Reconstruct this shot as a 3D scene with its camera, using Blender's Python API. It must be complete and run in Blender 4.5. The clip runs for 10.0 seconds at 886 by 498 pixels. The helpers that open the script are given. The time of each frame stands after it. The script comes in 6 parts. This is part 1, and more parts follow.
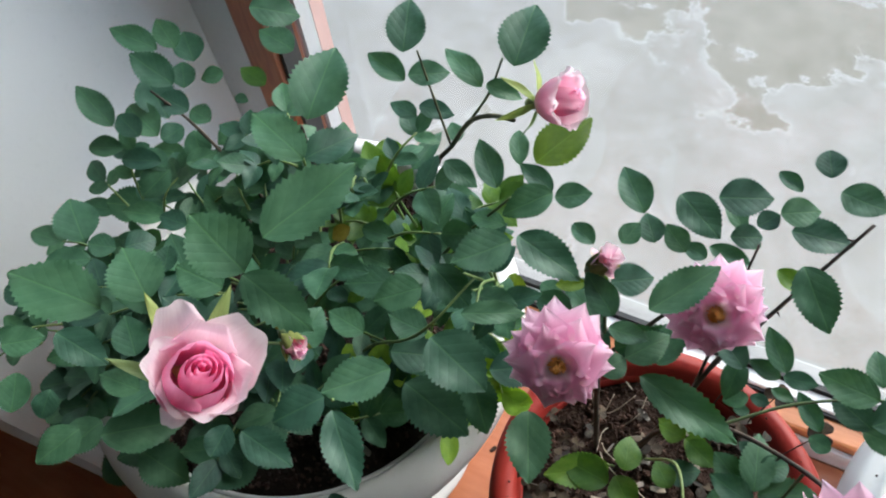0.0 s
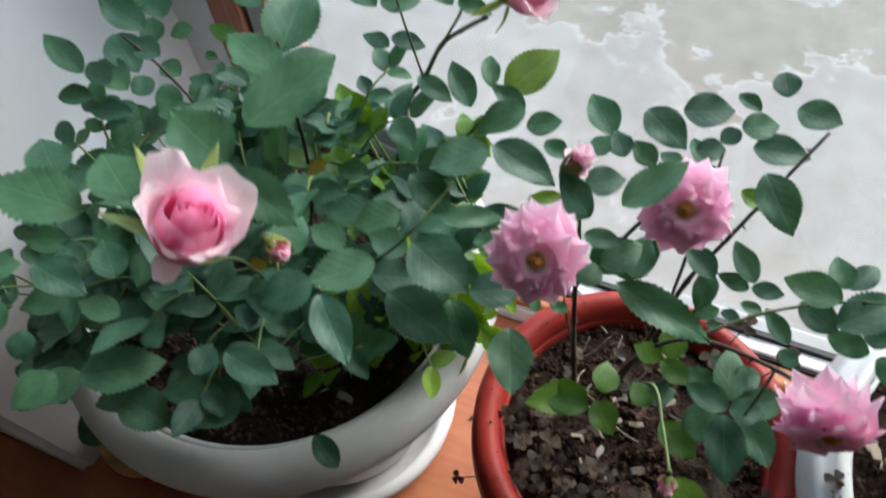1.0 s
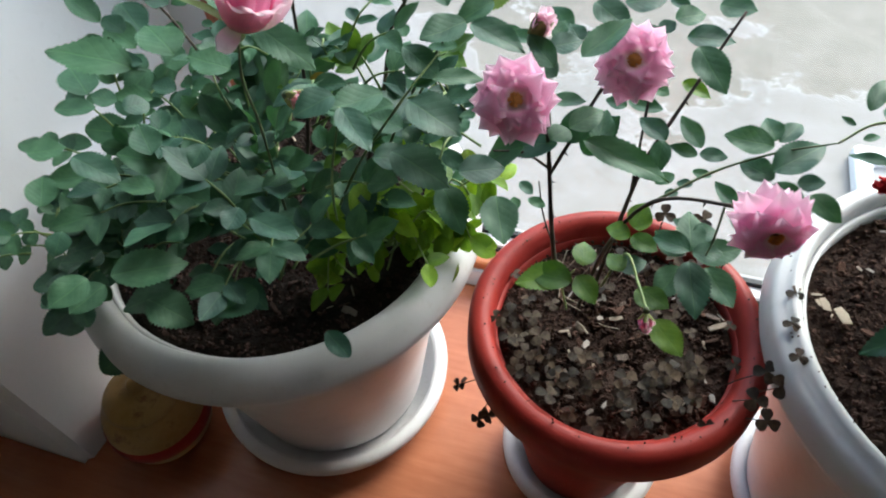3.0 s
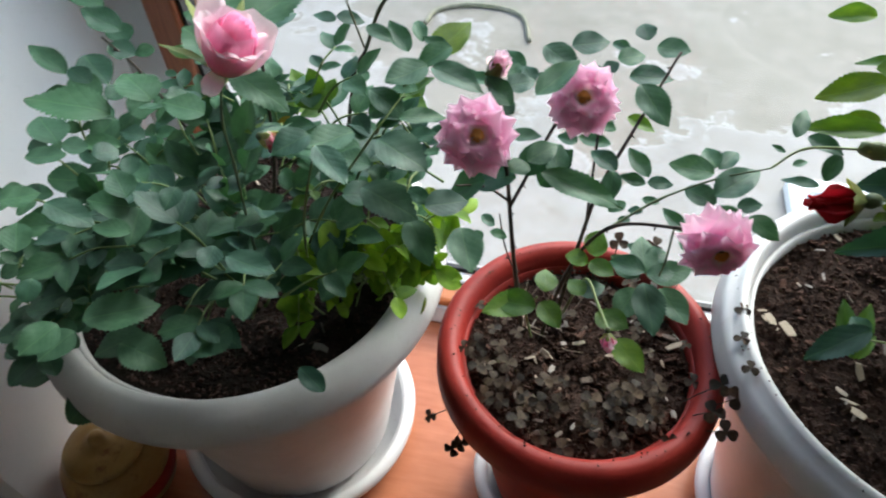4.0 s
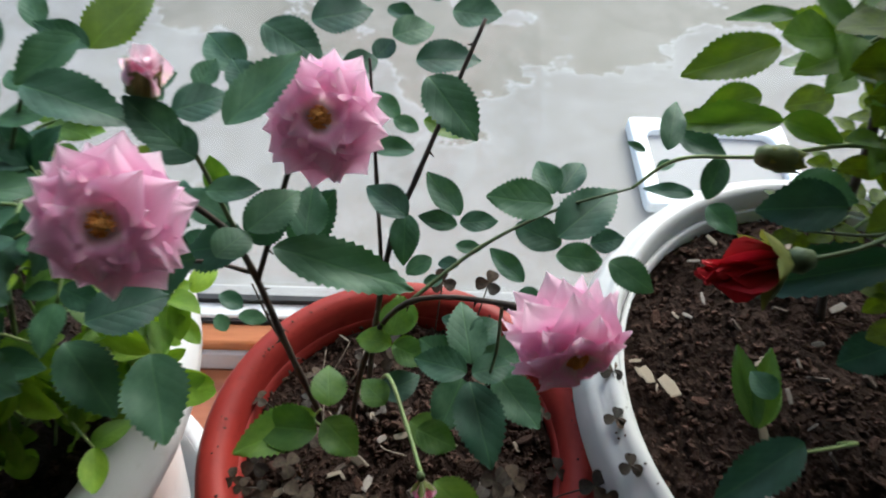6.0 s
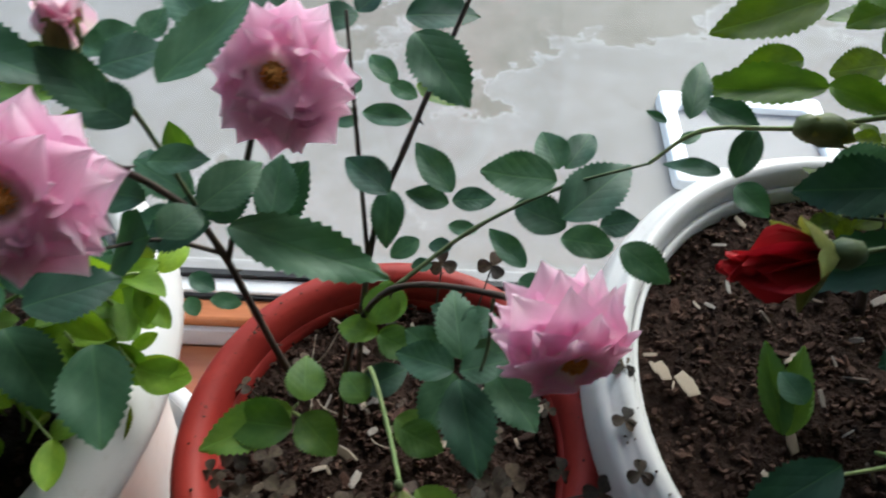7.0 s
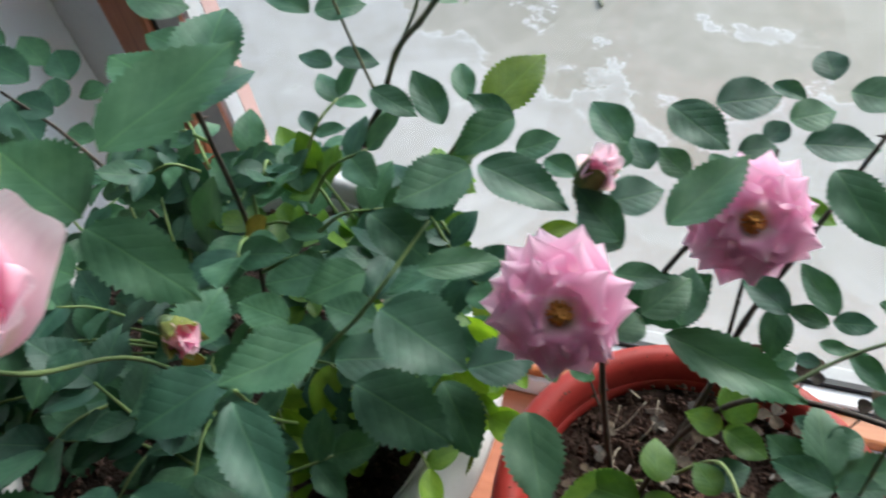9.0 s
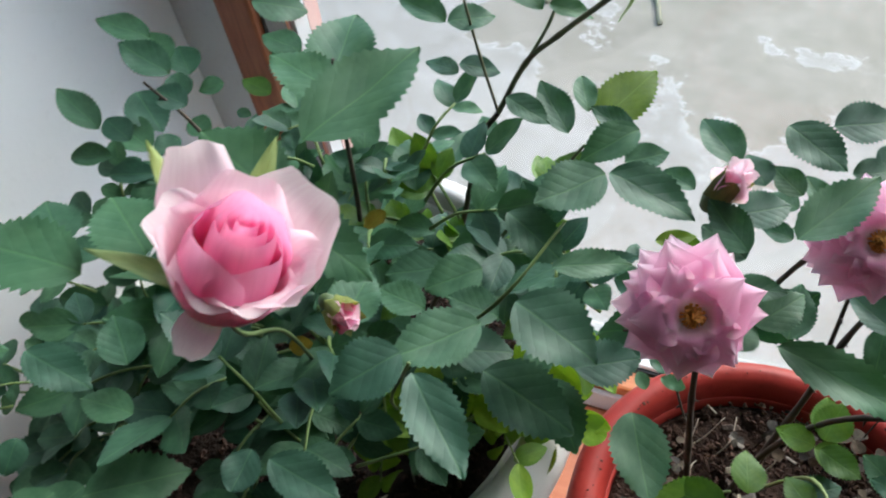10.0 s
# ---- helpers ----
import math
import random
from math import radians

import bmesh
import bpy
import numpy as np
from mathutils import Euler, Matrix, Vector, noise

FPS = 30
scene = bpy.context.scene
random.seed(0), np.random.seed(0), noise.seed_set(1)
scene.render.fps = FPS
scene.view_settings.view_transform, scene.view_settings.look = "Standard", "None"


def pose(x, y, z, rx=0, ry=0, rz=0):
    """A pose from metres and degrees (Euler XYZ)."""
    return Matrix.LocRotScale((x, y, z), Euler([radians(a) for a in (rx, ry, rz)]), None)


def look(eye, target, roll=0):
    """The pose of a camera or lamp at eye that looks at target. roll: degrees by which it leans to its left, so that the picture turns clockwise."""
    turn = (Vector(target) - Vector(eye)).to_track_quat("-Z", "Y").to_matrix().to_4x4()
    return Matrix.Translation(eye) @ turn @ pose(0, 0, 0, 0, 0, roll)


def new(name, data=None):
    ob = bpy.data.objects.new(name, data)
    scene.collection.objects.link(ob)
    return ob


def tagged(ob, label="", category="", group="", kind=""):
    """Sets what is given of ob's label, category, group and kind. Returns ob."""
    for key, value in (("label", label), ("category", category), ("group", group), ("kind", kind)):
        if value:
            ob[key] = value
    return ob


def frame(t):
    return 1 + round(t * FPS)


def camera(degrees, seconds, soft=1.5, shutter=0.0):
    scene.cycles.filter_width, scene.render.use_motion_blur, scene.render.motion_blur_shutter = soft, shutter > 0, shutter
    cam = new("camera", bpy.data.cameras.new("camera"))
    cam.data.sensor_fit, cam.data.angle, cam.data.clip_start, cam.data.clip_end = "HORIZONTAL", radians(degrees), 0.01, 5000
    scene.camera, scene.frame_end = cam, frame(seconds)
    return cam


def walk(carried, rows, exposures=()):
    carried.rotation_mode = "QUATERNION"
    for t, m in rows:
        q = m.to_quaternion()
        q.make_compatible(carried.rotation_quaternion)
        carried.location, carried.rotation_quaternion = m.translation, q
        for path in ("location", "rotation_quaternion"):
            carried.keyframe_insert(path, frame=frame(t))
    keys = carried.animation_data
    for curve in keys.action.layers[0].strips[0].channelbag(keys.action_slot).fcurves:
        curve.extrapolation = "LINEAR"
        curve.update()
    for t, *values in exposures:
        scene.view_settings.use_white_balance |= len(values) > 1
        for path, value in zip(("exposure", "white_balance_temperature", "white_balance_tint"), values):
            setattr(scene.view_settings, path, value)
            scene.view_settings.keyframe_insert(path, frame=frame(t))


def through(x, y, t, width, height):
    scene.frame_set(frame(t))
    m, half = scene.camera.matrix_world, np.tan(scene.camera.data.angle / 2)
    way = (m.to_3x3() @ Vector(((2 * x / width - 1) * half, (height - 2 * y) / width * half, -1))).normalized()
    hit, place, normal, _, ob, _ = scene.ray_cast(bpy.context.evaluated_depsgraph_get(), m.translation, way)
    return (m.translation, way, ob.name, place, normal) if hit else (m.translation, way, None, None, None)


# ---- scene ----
cam = camera(68.1, 10.0, soft=2.0, shutter=0.6)
PATH = [
    (0, (-0.059, -0.119, 0.673), (-0.608, 0.79, -1.021), -6.8),
    (0.5, (-0.052, -0.131, 0.673), (-0.595, 0.815, -1.003), -6.9),
    (1, (-0.048, -0.157, 0.655), (-0.523, 0.823, -1.022), -4.3),
    (1.5, (-0.043, -0.173, 0.64), (-0.475, 0.855, -1.02), -2.5),
    (2, (-0.04, -0.186, 0.634), (-0.493, 0.874, -1.0), -5.2),
    (2.2, (-0.034, -0.203, 0.623), (-0.471, 0.893, -0.992), -4.1),
    (3.3, (-0.026, -0.269, 0.64), (-0.45, 0.935, -0.9), -4.7),
    (3.5, (-0.03, -0.272, 0.641), (-0.419, 0.979, -0.869), -3.7),
    (4, (-0.029, -0.276, 0.643), (-0.355, 1.019, -0.846), -1.8),
    (4.5, (-0.015, -0.271, 0.644), (-0.192, 1.049, -0.848), -0.3),
    (5, (-0.001, -0.245, 0.636), (-0.007, 1.165, -0.782), 2.4),
    (5.5, (0.005, -0.186, 0.602), (0.097, 1.147, -0.885), 3.4),
    (5.7, (0.001, -0.159, 0.586), (0.101, 1.135, -0.935), 4.3),
    (6.8, (0.023, -0.104, 0.548), (0.03, 1.058, -1.08), 3.2),
    (7, (0.019, -0.109, 0.547), (0.024, 1.068, -1.07), 2.8),
    (7.5, (-0.008, -0.123, 0.558), (-0.105, 1.079, -1.037), 0.3),
    (8, (-0.035, -0.127, 0.576), (-0.31, 1.087, -0.989), -3.2),
    (8.5, (-0.046, -0.121, 0.59), (-0.453, 1.072, -0.963), -6.2),
    (9, (-0.063, -0.121, 0.589), (-0.554, 1.043, -0.961), -8.0),
    (9.5, (-0.081, -0.131, 0.594), (-0.648, 1.038, -0.926), -9.0),
    (10, (-0.087, -0.141, 0.599), (-0.69, 1.008, -0.923), -8.2),
]
LIGHT = [(t, stops + 0.48, 6040, 2) for t, stops in ((0.0, 0.92), (2.2, 1.03), (3.5, 1.22), (5.0, 0.92), (5.5, 0.84), (7.0, 0.64), (8.5, 0.92), (10.0, 1.05))]
walk(cam, [(t, look(eye, target, roll)) for t, eye, target, roll in PATH], LIGHT)
# ---- world and light ----
world = bpy.data.worlds.new("sky")
scene.world = world
world.use_nodes = True
wn, wl = world.node_tree.nodes, world.node_tree.links
sky = wn.new("ShaderNodeTexSky")
sky.sky_type, sky.sun_disc = "NISHITA", False
sky.sun_elevation, sky.sun_rotation = radians(38), radians(26)
sky.air_density, sky.dust_density = 1.0, 2.5
wn["Background"].inputs["Strength"].default_value = 0.15
wl.new(sky.outputs["Color"], wn["Background"].inputs["Color"])
sun = new("sun", bpy.data.lights.new("sun", "SUN"))
sun.data.energy, sun.data.angle, sun.data.color = 1.0, radians(35), (1.0, 0.98, 0.95)
sun.matrix_world = look((1.12, 2.3, 2.0), (0, 0, 0))


# ---- materials ----
def shader(name, rough=0.5, metal=0.0, spec=0.5):
    """A material, its nodes, its links, its Principled node and a maker of nodes."""
    m = bpy.data.materials.new(name)
    m.use_nodes = True
    nodes, links = m.node_tree.nodes, m.node_tree.links
    b = nodes["Principled BSDF"]
    b.inputs["Roughness"].default_value = rough
    b.inputs["Metallic"].default_value = metal
    b.inputs["Specular IOR Level"].default_value = spec
    return m, nodes, links, b


def noise_ramp(nodes, links, coords, scale, detail, stops, rough=0.6):
    """A noise at a scale, run through a colour ramp of (place, colour) stops."""
    t = nodes.new("ShaderNodeTexNoise")
    t.inputs["Scale"].default_value, t.inputs["Detail"].default_value = scale, detail
    t.inputs["Roughness"].default_value = rough
    links.new(coords, t.inputs["Vector"])
    r = nodes.new("ShaderNodeValToRGB")
    while len(r.color_ramp.elements) < len(stops):
        r.color_ramp.elements.new(0.5)
    for e, (at, col) in zip(r.color_ramp.elements, stops):
        e.position, e.color = at, (*col, 1)
    links.new(t.outputs["Fac"], r.inputs["Fac"])
    return t, r


def blend(nodes, links, kind, fac, a, b):
    mix = nodes.new("ShaderNodeMix")
    mix.data_type, mix.blend_type = "RGBA", kind
    for socket, value in ((mix.inputs["Factor"], fac), (mix.inputs["A"], a), (mix.inputs["B"], b)):
        if isinstance(value, bpy.types.NodeSocket):
            links.new(value, socket)
        else:
            socket.default_value = value if isinstance(value, float) else (*value, 1)
    return mix.outputs["Result"]


def bumped(nodes, links, b, height, strength, distance):
    n = nodes.new("ShaderNodeBump")
    n.inputs["Strength"].default_value, n.inputs["Distance"].default_value = strength, distance
    links.new(height, n.inputs["Height"])
    links.new(n.outputs["Normal"], b.inputs["Normal"])


def surface(name, col_a, col_b, scale, rough, spot=None, spot_scale=300.0, bump=0.2, depth=0.001, spec=0.5, metal=0.0):
    """Two colours that drift into one another, with finer specks and relief."""
    m, nodes, links, b = shader(name, rough, metal, spec)
    co = nodes.new("ShaderNodeTexCoord").outputs["Object"]
    _, big = noise_ramp(nodes, links, co, scale, 4, [(0.35, col_a), (0.65, col_b)])
    fine, specks = noise_ramp(nodes, links, co, spot_scale, 3, [(0.58, (1, 1, 1)), (0.72, spot or (0.9, 0.9, 0.9))])
    links.new(blend(nodes, links, "MULTIPLY", 1.0, big.outputs["Color"], specks.outputs["Color"]), b.inputs["Base Color"])
    bumped(nodes, links, b, fine.outputs["Fac"], bump, depth)
    return m


def leaf_material(name, dark, light, under, through, gloss=0.58):
    """A leaf: veins off a midrib, a tint of its own, light that shines through."""
    m, nodes, links, b = shader(name, gloss, 0.0, 0.48)
    tex = nodes.new("ShaderNodeTexCoord")
    sep = nodes.new("ShaderNodeSeparateXYZ")
    links.new(tex.outputs["UV"], sep.inputs[0])

    def calc(op, a, c=None):
        n = nodes.new("ShaderNodeMath")
        n.operation = op
        for i, v in enumerate((a, c)):
            if isinstance(v, bpy.types.NodeSocket):
                links.new(v, n.inputs[i])
            elif v is not None:
                n.inputs[i].default_value = v
        return n.outputs[0]

    side = calc("ABSOLUTE", calc("SUBTRACT", sep.outputs[0], 0.5))
    along = calc("SUBTRACT", sep.outputs[1], calc("MULTIPLY", side, 0.75))
    wave = calc("ABSOLUTE", calc("SINE", calc("MULTIPLY", along, 19.0)))
    vein = calc("POWER", wave, 0.35)
    rib = calc("MINIMUM", calc("MULTIPLY", side, 22.0), 1.0)
    height = calc("MULTIPLY", vein, rib)
    info = nodes.new("ShaderNodeObjectInfo")
    drift, tint = noise_ramp(nodes, links, tex.outputs["UV"], 3.0, 4, [(0.3, dark), (0.7, light)])
    island = nodes.new("ShaderNodeNewGeometry")
    pick = calc("FRACT", calc("ADD", info.outputs["Random"], island.outputs["Random Per Island"]))
    own = blend(nodes, links, "MIX", pick, (0.66, 0.72, 0.78), (1.65, 1.42, 1.12))
    col = blend(nodes, links, "MULTIPLY", 1.0, tint.outputs["Color"], own)
    lines = nodes.new("ShaderNodeValToRGB")
    lines.color_ramp.elements[0].color, lines.color_ramp.elements[1].position = (1.3, 1.28, 1.1, 1), 0.3
    links.new(height, lines.inputs["Fac"])
    col = blend(nodes, links, "MULTIPLY", 0.28, col, lines.outputs["Color"])
    spine = nodes.new("ShaderNodeValToRGB")
    for e, (at, v) in zip(spine.color_ramp.elements, ((0.10, 0.55), (0.42, 0.0))):
        e.position, e.color = at, (v, v, v, 1)
    links.new(rib, spine.inputs["Fac"])
    col = blend(nodes, links, "MIX", spine.outputs["Color"], col, blend(nodes, links, "ADD", 1.0, col, (0.04, 0.075, 0.02)))
    links.new(col, b.inputs["Base Color"])
    bumped(nodes, links, b, height, 0.12, 0.0008)
    thin = nodes.new("ShaderNodeBsdfTranslucent")
    links.new(blend(nodes, links, "MULTIPLY", 1.0, col, through), thin.inputs["Color"])
    mix = nodes.new("ShaderNodeMixShader")
    mix.inputs["Fac"].default_value = under
    links.new(b.outputs[0], mix.inputs[1])
    links.new(thin.outputs[0], mix.inputs[2])
    links.new(mix.outputs[0], nodes["Material Output"].inputs["Surface"])
    return m


def petal_material(name, base, tip, heart, share=0.4):
    """A petal: its own colour from base to rim, fine streaks along it, light through it."""
    m, nodes, links, b = shader(name, 0.55, 0.0, 0.3)
    tex = nodes.new("ShaderNodeTexCoord")
    sep = nodes.new("ShaderNodeSeparateXYZ")
    links.new(tex.outputs["UV"], sep.inputs[0])
    ramp = nodes.new("ShaderNodeValToRGB")
    ramp.color_ramp.elements.new(0.35)
    for e, (at, c) in zip(ramp.color_ramp.elements, ((0.16, heart), (0.52, base), (0.95, tip))):
        e.position, e.color = at, (*c, 1)
    links.new(sep.outputs[1], ramp.inputs["Fac"])
    stretch = nodes.new("ShaderNodeMapping")
    stretch.inputs["Scale"].default_value = (14, 1.6, 1)
    links.new(tex.outputs["UV"], stretch.inputs["Vector"])
    fine, streak = noise_ramp(nodes, links, stretch.outputs[0], 2.0, 4, [(0.3, (0.95, 0.90, 0.93)), (0.7, (1.03, 1.03, 1.03))])
    info = nodes.new("ShaderNodeObjectInfo")
    own = blend(nodes, links, "MIX", info.outputs["Random"], (0.98, 0.93, 0.95), (1.02, 1.04, 1.03))
    col = blend(nodes, links, "MULTIPLY", 1.0, blend(nodes, links, "MULTIPLY", 1.0, ramp.outputs["Color"], streak.outputs["Color"]), own)
    links.new(col, b.inputs["Base Color"])
    bumped(nodes, links, b, fine.outputs["Fac"], 0.25, 0.0006)
    thin = nodes.new("ShaderNodeBsdfTranslucent")
    links.new(col, thin.inputs["Color"])
    mix = nodes.new("ShaderNodeMixShader")
    mix.inputs["Fac"].default_value = share
    links.new(b.outputs[0], mix.inputs[1])
    links.new(thin.outputs[0], mix.inputs[2])
    links.new(mix.outputs[0], nodes["Material Output"].inputs["Surface"])
    return m


def concrete_material():
    """Yard paving: grey-brown concrete under a peeling coat of whitewash, with damp stains."""
    m, nodes, links, b = shader("peeling_whitewashed_concrete", 0.75)
    co = nodes.new("ShaderNodeTexCoord").outputs["Object"]
    _, bare = noise_ramp(nodes, links, co, 1.1, 6, [(0.3, (0.225, 0.200, 0.162)), (0.5, (0.262, 0.236, 0.200)), (0.7, (0.200, 0.176, 0.138))])
    _, coat = noise_ramp(nodes, links, co, 2.6, 3, [(0.3, (0.338, 0.316, 0.296)), (0.7, (0.288, 0.266, 0.244))])
    sep = nodes.new("ShaderNodeSeparateXYZ")
    links.new(co, sep.inputs[0])
    def calc(op, a, c=0.0, clamp=False):
        n = nodes.new("ShaderNodeMath")
        n.operation, n.use_clamp = op, clamp
        for i, v in enumerate((a, c)):
            if isinstance(v, bpy.types.NodeSocket):
                links.new(v, n.inputs[i])
            else:
                n.inputs[i].default_value = v
        return n.outputs[0]

    # how far the whitewash reaches out from the house, along x from -3 to 3 m; the ramp's grey is metres / 5
    reach = nodes.new("ShaderNodeValToRGB")
    line = ((-3.0, 3.6), (-1.30, 3.2), (-0.95, 2.50), (-0.60, 2.24), (-0.20, 2.15), (0.50, 2.22), (0.95, 2.38), (2.2, 2.9))
    while len(reach.color_ramp.elements) < len(line):
        reach.color_ramp.elements.new(0.5)
    for e, (x, y) in zip(reach.color_ramp.elements, line):
        e.position, e.color = (x + 3) / 6, (y / 5, y / 5, y / 5, 1)
    drift, _ = noise_ramp(nodes, links, co, 1.3, 4, [(0.4, (0, 0, 0)), (0.6, (1, 1, 1))])
    warped = calc("ADD", sep.outputs[0], calc("MULTIPLY", calc("SUBTRACT", drift.outputs["Fac"], 0.5), 1.6))
    links.new(calc("DIVIDE", calc("ADD", warped, 3.0), 6.0), reach.inputs["Fac"])
    inside = calc("SUBTRACT", calc("MULTIPLY", reach.outputs["Color"], 5.0), sep.outputs[1])
    lift = calc("MINIMUM", calc("MAXIMUM", calc("MULTIPLY", inside, 0.55), -0.085), 0.13)
    mask, _ = noise_ramp(nodes, links, co, 2.1, 9, [(0.4, (0, 0, 0)), (0.6, (1, 1, 1))], 0.62)
    total = nodes.new("ShaderNodeMath")
    links.new(mask.outputs["Fac"], total.inputs[0])
    links.new(lift, total.inputs[1])
    cut = nodes.new("ShaderNodeValToRGB")
    for e, (at, v) in zip(cut.color_ramp.elements, ((0.475, 0.0), (0.53, 1.0))):
        e.position, e.color = at, (v, v, v, 1)
    links.new(total.outputs[0], cut.inputs["Fac"])
    _, grime = noise_ramp(nodes, links, co, 9.0, 5, [(0.3, (0.86, 0.85, 0.82)), (0.65, (1.04, 1.03, 1.03))])
    fine, grit = noise_ramp(nodes, links, co, 90.0, 4, [(0.3, (0.9, 0.9, 0.9)), (0.7, (1.05, 1.05, 1.05))])
    col = blend(nodes, links, "MIX", cut.outputs["Color"], bare.outputs["Color"], coat.outputs["Color"])
    edge = nodes.new("ShaderNodeValToRGB")
    edge.color_ramp.elements.new(0.5)
    edge.color_ramp.elements.new(0.5)
    for e, (at, v) in zip(edge.color_ramp.elements, ((0.500, 0.0), (0.511, 0.75), (0.524, 0.35), (0.545, 0.0))):
        e.position, e.color = at, (v, v, v, 1)
    links.new(total.outputs[0], edge.inputs["Fac"])
    col = blend(nodes, links, "MIX", edge.outputs["Color"], col, (0.43, 0.41, 0.39))
    col = blend(nodes, links, "MULTIPLY", 1.0, col, grime.outputs["Color"])
    links.new(blend(nodes, links, "MULTIPLY", 1.0, col, grit.outputs["Color"]), b.inputs["Base Color"])
    bumped(nodes, links, b, cut.outputs["Color"], 0.3, 0.004)
    return m


def glass_material():
    m, nodes, links, b = shader("window_glass", 0.02)
    clear = nodes.new("ShaderNodeBsdfTransparent")
    clear.inputs["Color"].default_value = (0.97, 0.98, 0.97, 1)
    gloss = nodes.new("ShaderNodeBsdfGlossy")
    gloss.inputs["Roughness"].default_value = 0.02
    facing = nodes.new("ShaderNodeLayerWeight")
    steep = nodes.new("ShaderNodeMath")
    steep.operation = "POWER"
    steep.inputs[1].default_value = 5.0
    links.new(facing.outputs["Facing"], steep.inputs[0])
    share = nodes.new("ShaderNodeMath")
    share.operation, share.use_clamp = "MULTIPLY_ADD", True
    share.inputs[1].default_value, share.inputs[2].default_value = 0.9, 0.02
    links.new(steep.outputs[0], share.inputs[0])
    mix = nodes.new("ShaderNodeMixShader")
    links.new(share.outputs[0], mix.inputs["Fac"])
    links.new(clear.outputs[0], mix.inputs[1])
    links.new(gloss.outputs[0], mix.inputs[2])
    links.new(mix.outputs[0], nodes["Material Output"].inputs["Surface"])
    return m


def wood_material(name, dark, light, rough, stretch):
    m, nodes, links, b = shader(name, rough, 0.0, 0.5)
    co = nodes.new("ShaderNodeTexCoord").outputs["Object"]
    mp = nodes.new("ShaderNodeMapping")
    mp.inputs["Scale"].default_value = stretch
    links.new(co, mp.inputs["Vector"])
    fine, grain = noise_ramp(nodes, links, mp.outputs[0], 9.0, 6, [(0.3, dark), (0.7, light)])
    _, smear = noise_ramp(nodes, links, co, 14.0, 4, [(0.3, (0.88, 0.88, 0.88)), (0.7, (1.08, 1.08, 1.08))])
    links.new(blend(nodes, links, "MULTIPLY", 1.0, grain.outputs["Color"], smear.outputs["Color"]), b.inputs["Base Color"])
    bumped(nodes, links, b, fine.outputs["Fac"], 0.08, 0.0005)
    return m


WALL = surface("white_painted_plaster", (0.80, 0.82, 0.88), (0.84, 0.85, 0.90), 3.0, 0.75, (0.97, 0.97, 0.97), 160.0, 0.15, 0.0008)
# Paint and floor of the unseen room, their paleness set for bounced fill light.
ROOM = surface("cream_bounce_paint", (0.58, 0.55, 0.51), (0.64, 0.61, 0.56), 2.0, 0.8)
PARQUET = wood_material("brown_parquet", (0.22, 0.13, 0.07), (0.32, 0.20, 0.11), 0.45, (2, 12, 12))
SILL = wood_material("orange_brown_laminate", (0.42, 0.15, 0.075), (0.50, 0.19, 0.10), 0.24, (1.5, 14, 14))
FRAME = wood_material("brown_window_wood", (0.20, 0.055, 0.02), (0.34, 0.11, 0.04), 0.4, (30, 30, 3))
RAIL = wood_material("orange_window_wood", (0.40, 0.13, 0.04), (0.52, 0.19, 0.07), 0.38, (3, 30, 30))
GREY = surface("grey_frame_side", (0.50, 0.51, 0.55), (0.56, 0.57, 0.60), 8.0, 0.5)
PANEL = surface("dull_grey_panel", (0.24, 0.232, 0.235), (0.28, 0.27, 0.272), 6.0, 0.5)
GASKET = surface("black_rubber", (0.015, 0.015, 0.018), (0.03, 0.03, 0.03), 40.0, 0.6)
LEDGE = surface("concrete_ledge", (0.36, 0.34, 0.33), (0.44, 0.42, 0.41), 9.0, 0.8, (0.85, 0.85, 0.85), 90.0, 0.3)
OCHRE = surface("ochre_glaze", (0.30, 0.17, 0.04), (0.42, 0.27, 0.09), 30.0, 0.4, (0.5, 0.35, 0.3), 60.0)
BEAD = surface("white_window_bead", (0.80, 0.81, 0.83), (0.84, 0.85, 0.86), 20.0, 0.35)
PINK = surface("salmon_outer_reveal", (0.50, 0.31, 0.29), (0.57, 0.37, 0.35), 12.0, 0.6)
GLASS = glass_material()
YARD = concrete_material()
WHITE = surface("white_plastic", (0.63, 0.62, 0.62), (0.70, 0.69, 0.69), 18.0, 0.32, (0.93, 0.92, 0.9), 120.0, 0.05, 0.0004)
RED = surface("terracotta_plastic", (0.25, 0.019, 0.014), (0.36, 0.034, 0.025), 22.0, 0.5, (0.8, 0.75, 0.7), 180.0, 0.1, 0.0005, 0.3)
SOIL = surface("potting_soil", (0.018, 0.011, 0.008), (0.050, 0.030, 0.023), 60.0, 0.9, (0.5, 0.45, 0.4), 240.0, 0.9, 0.004, 0.08)
# Slightly glossier copies of soil and chips, the bush's shade put into their colour.
SHADED_SOIL = surface("shaded_potting_soil", (0.012, 0.008, 0.006), (0.030, 0.019, 0.015), 60.0, 0.8, (0.5, 0.45, 0.4), 240.0, 0.9, 0.004, 0.15)
SHADED_CHIP = surface("shaded_bark_chips", (0.022, 0.013, 0.010), (0.085, 0.050, 0.038), 90.0, 0.8, (0.6, 0.55, 0.5), 260.0, 0.5, 0.002, 0.15)
CHIP = surface("bark_chips", (0.024, 0.014, 0.011), (0.105, 0.061, 0.045), 90.0, 0.85, (0.6, 0.55, 0.5), 260.0, 0.5, 0.002, 0.1)
RUSTY_CHIP = surface("rusty_bark_chips", (0.07, 0.037, 0.027), (0.15, 0.083, 0.062), 90.0, 0.85, (0.6, 0.55, 0.5), 260.0, 0.5, 0.002, 0.1)
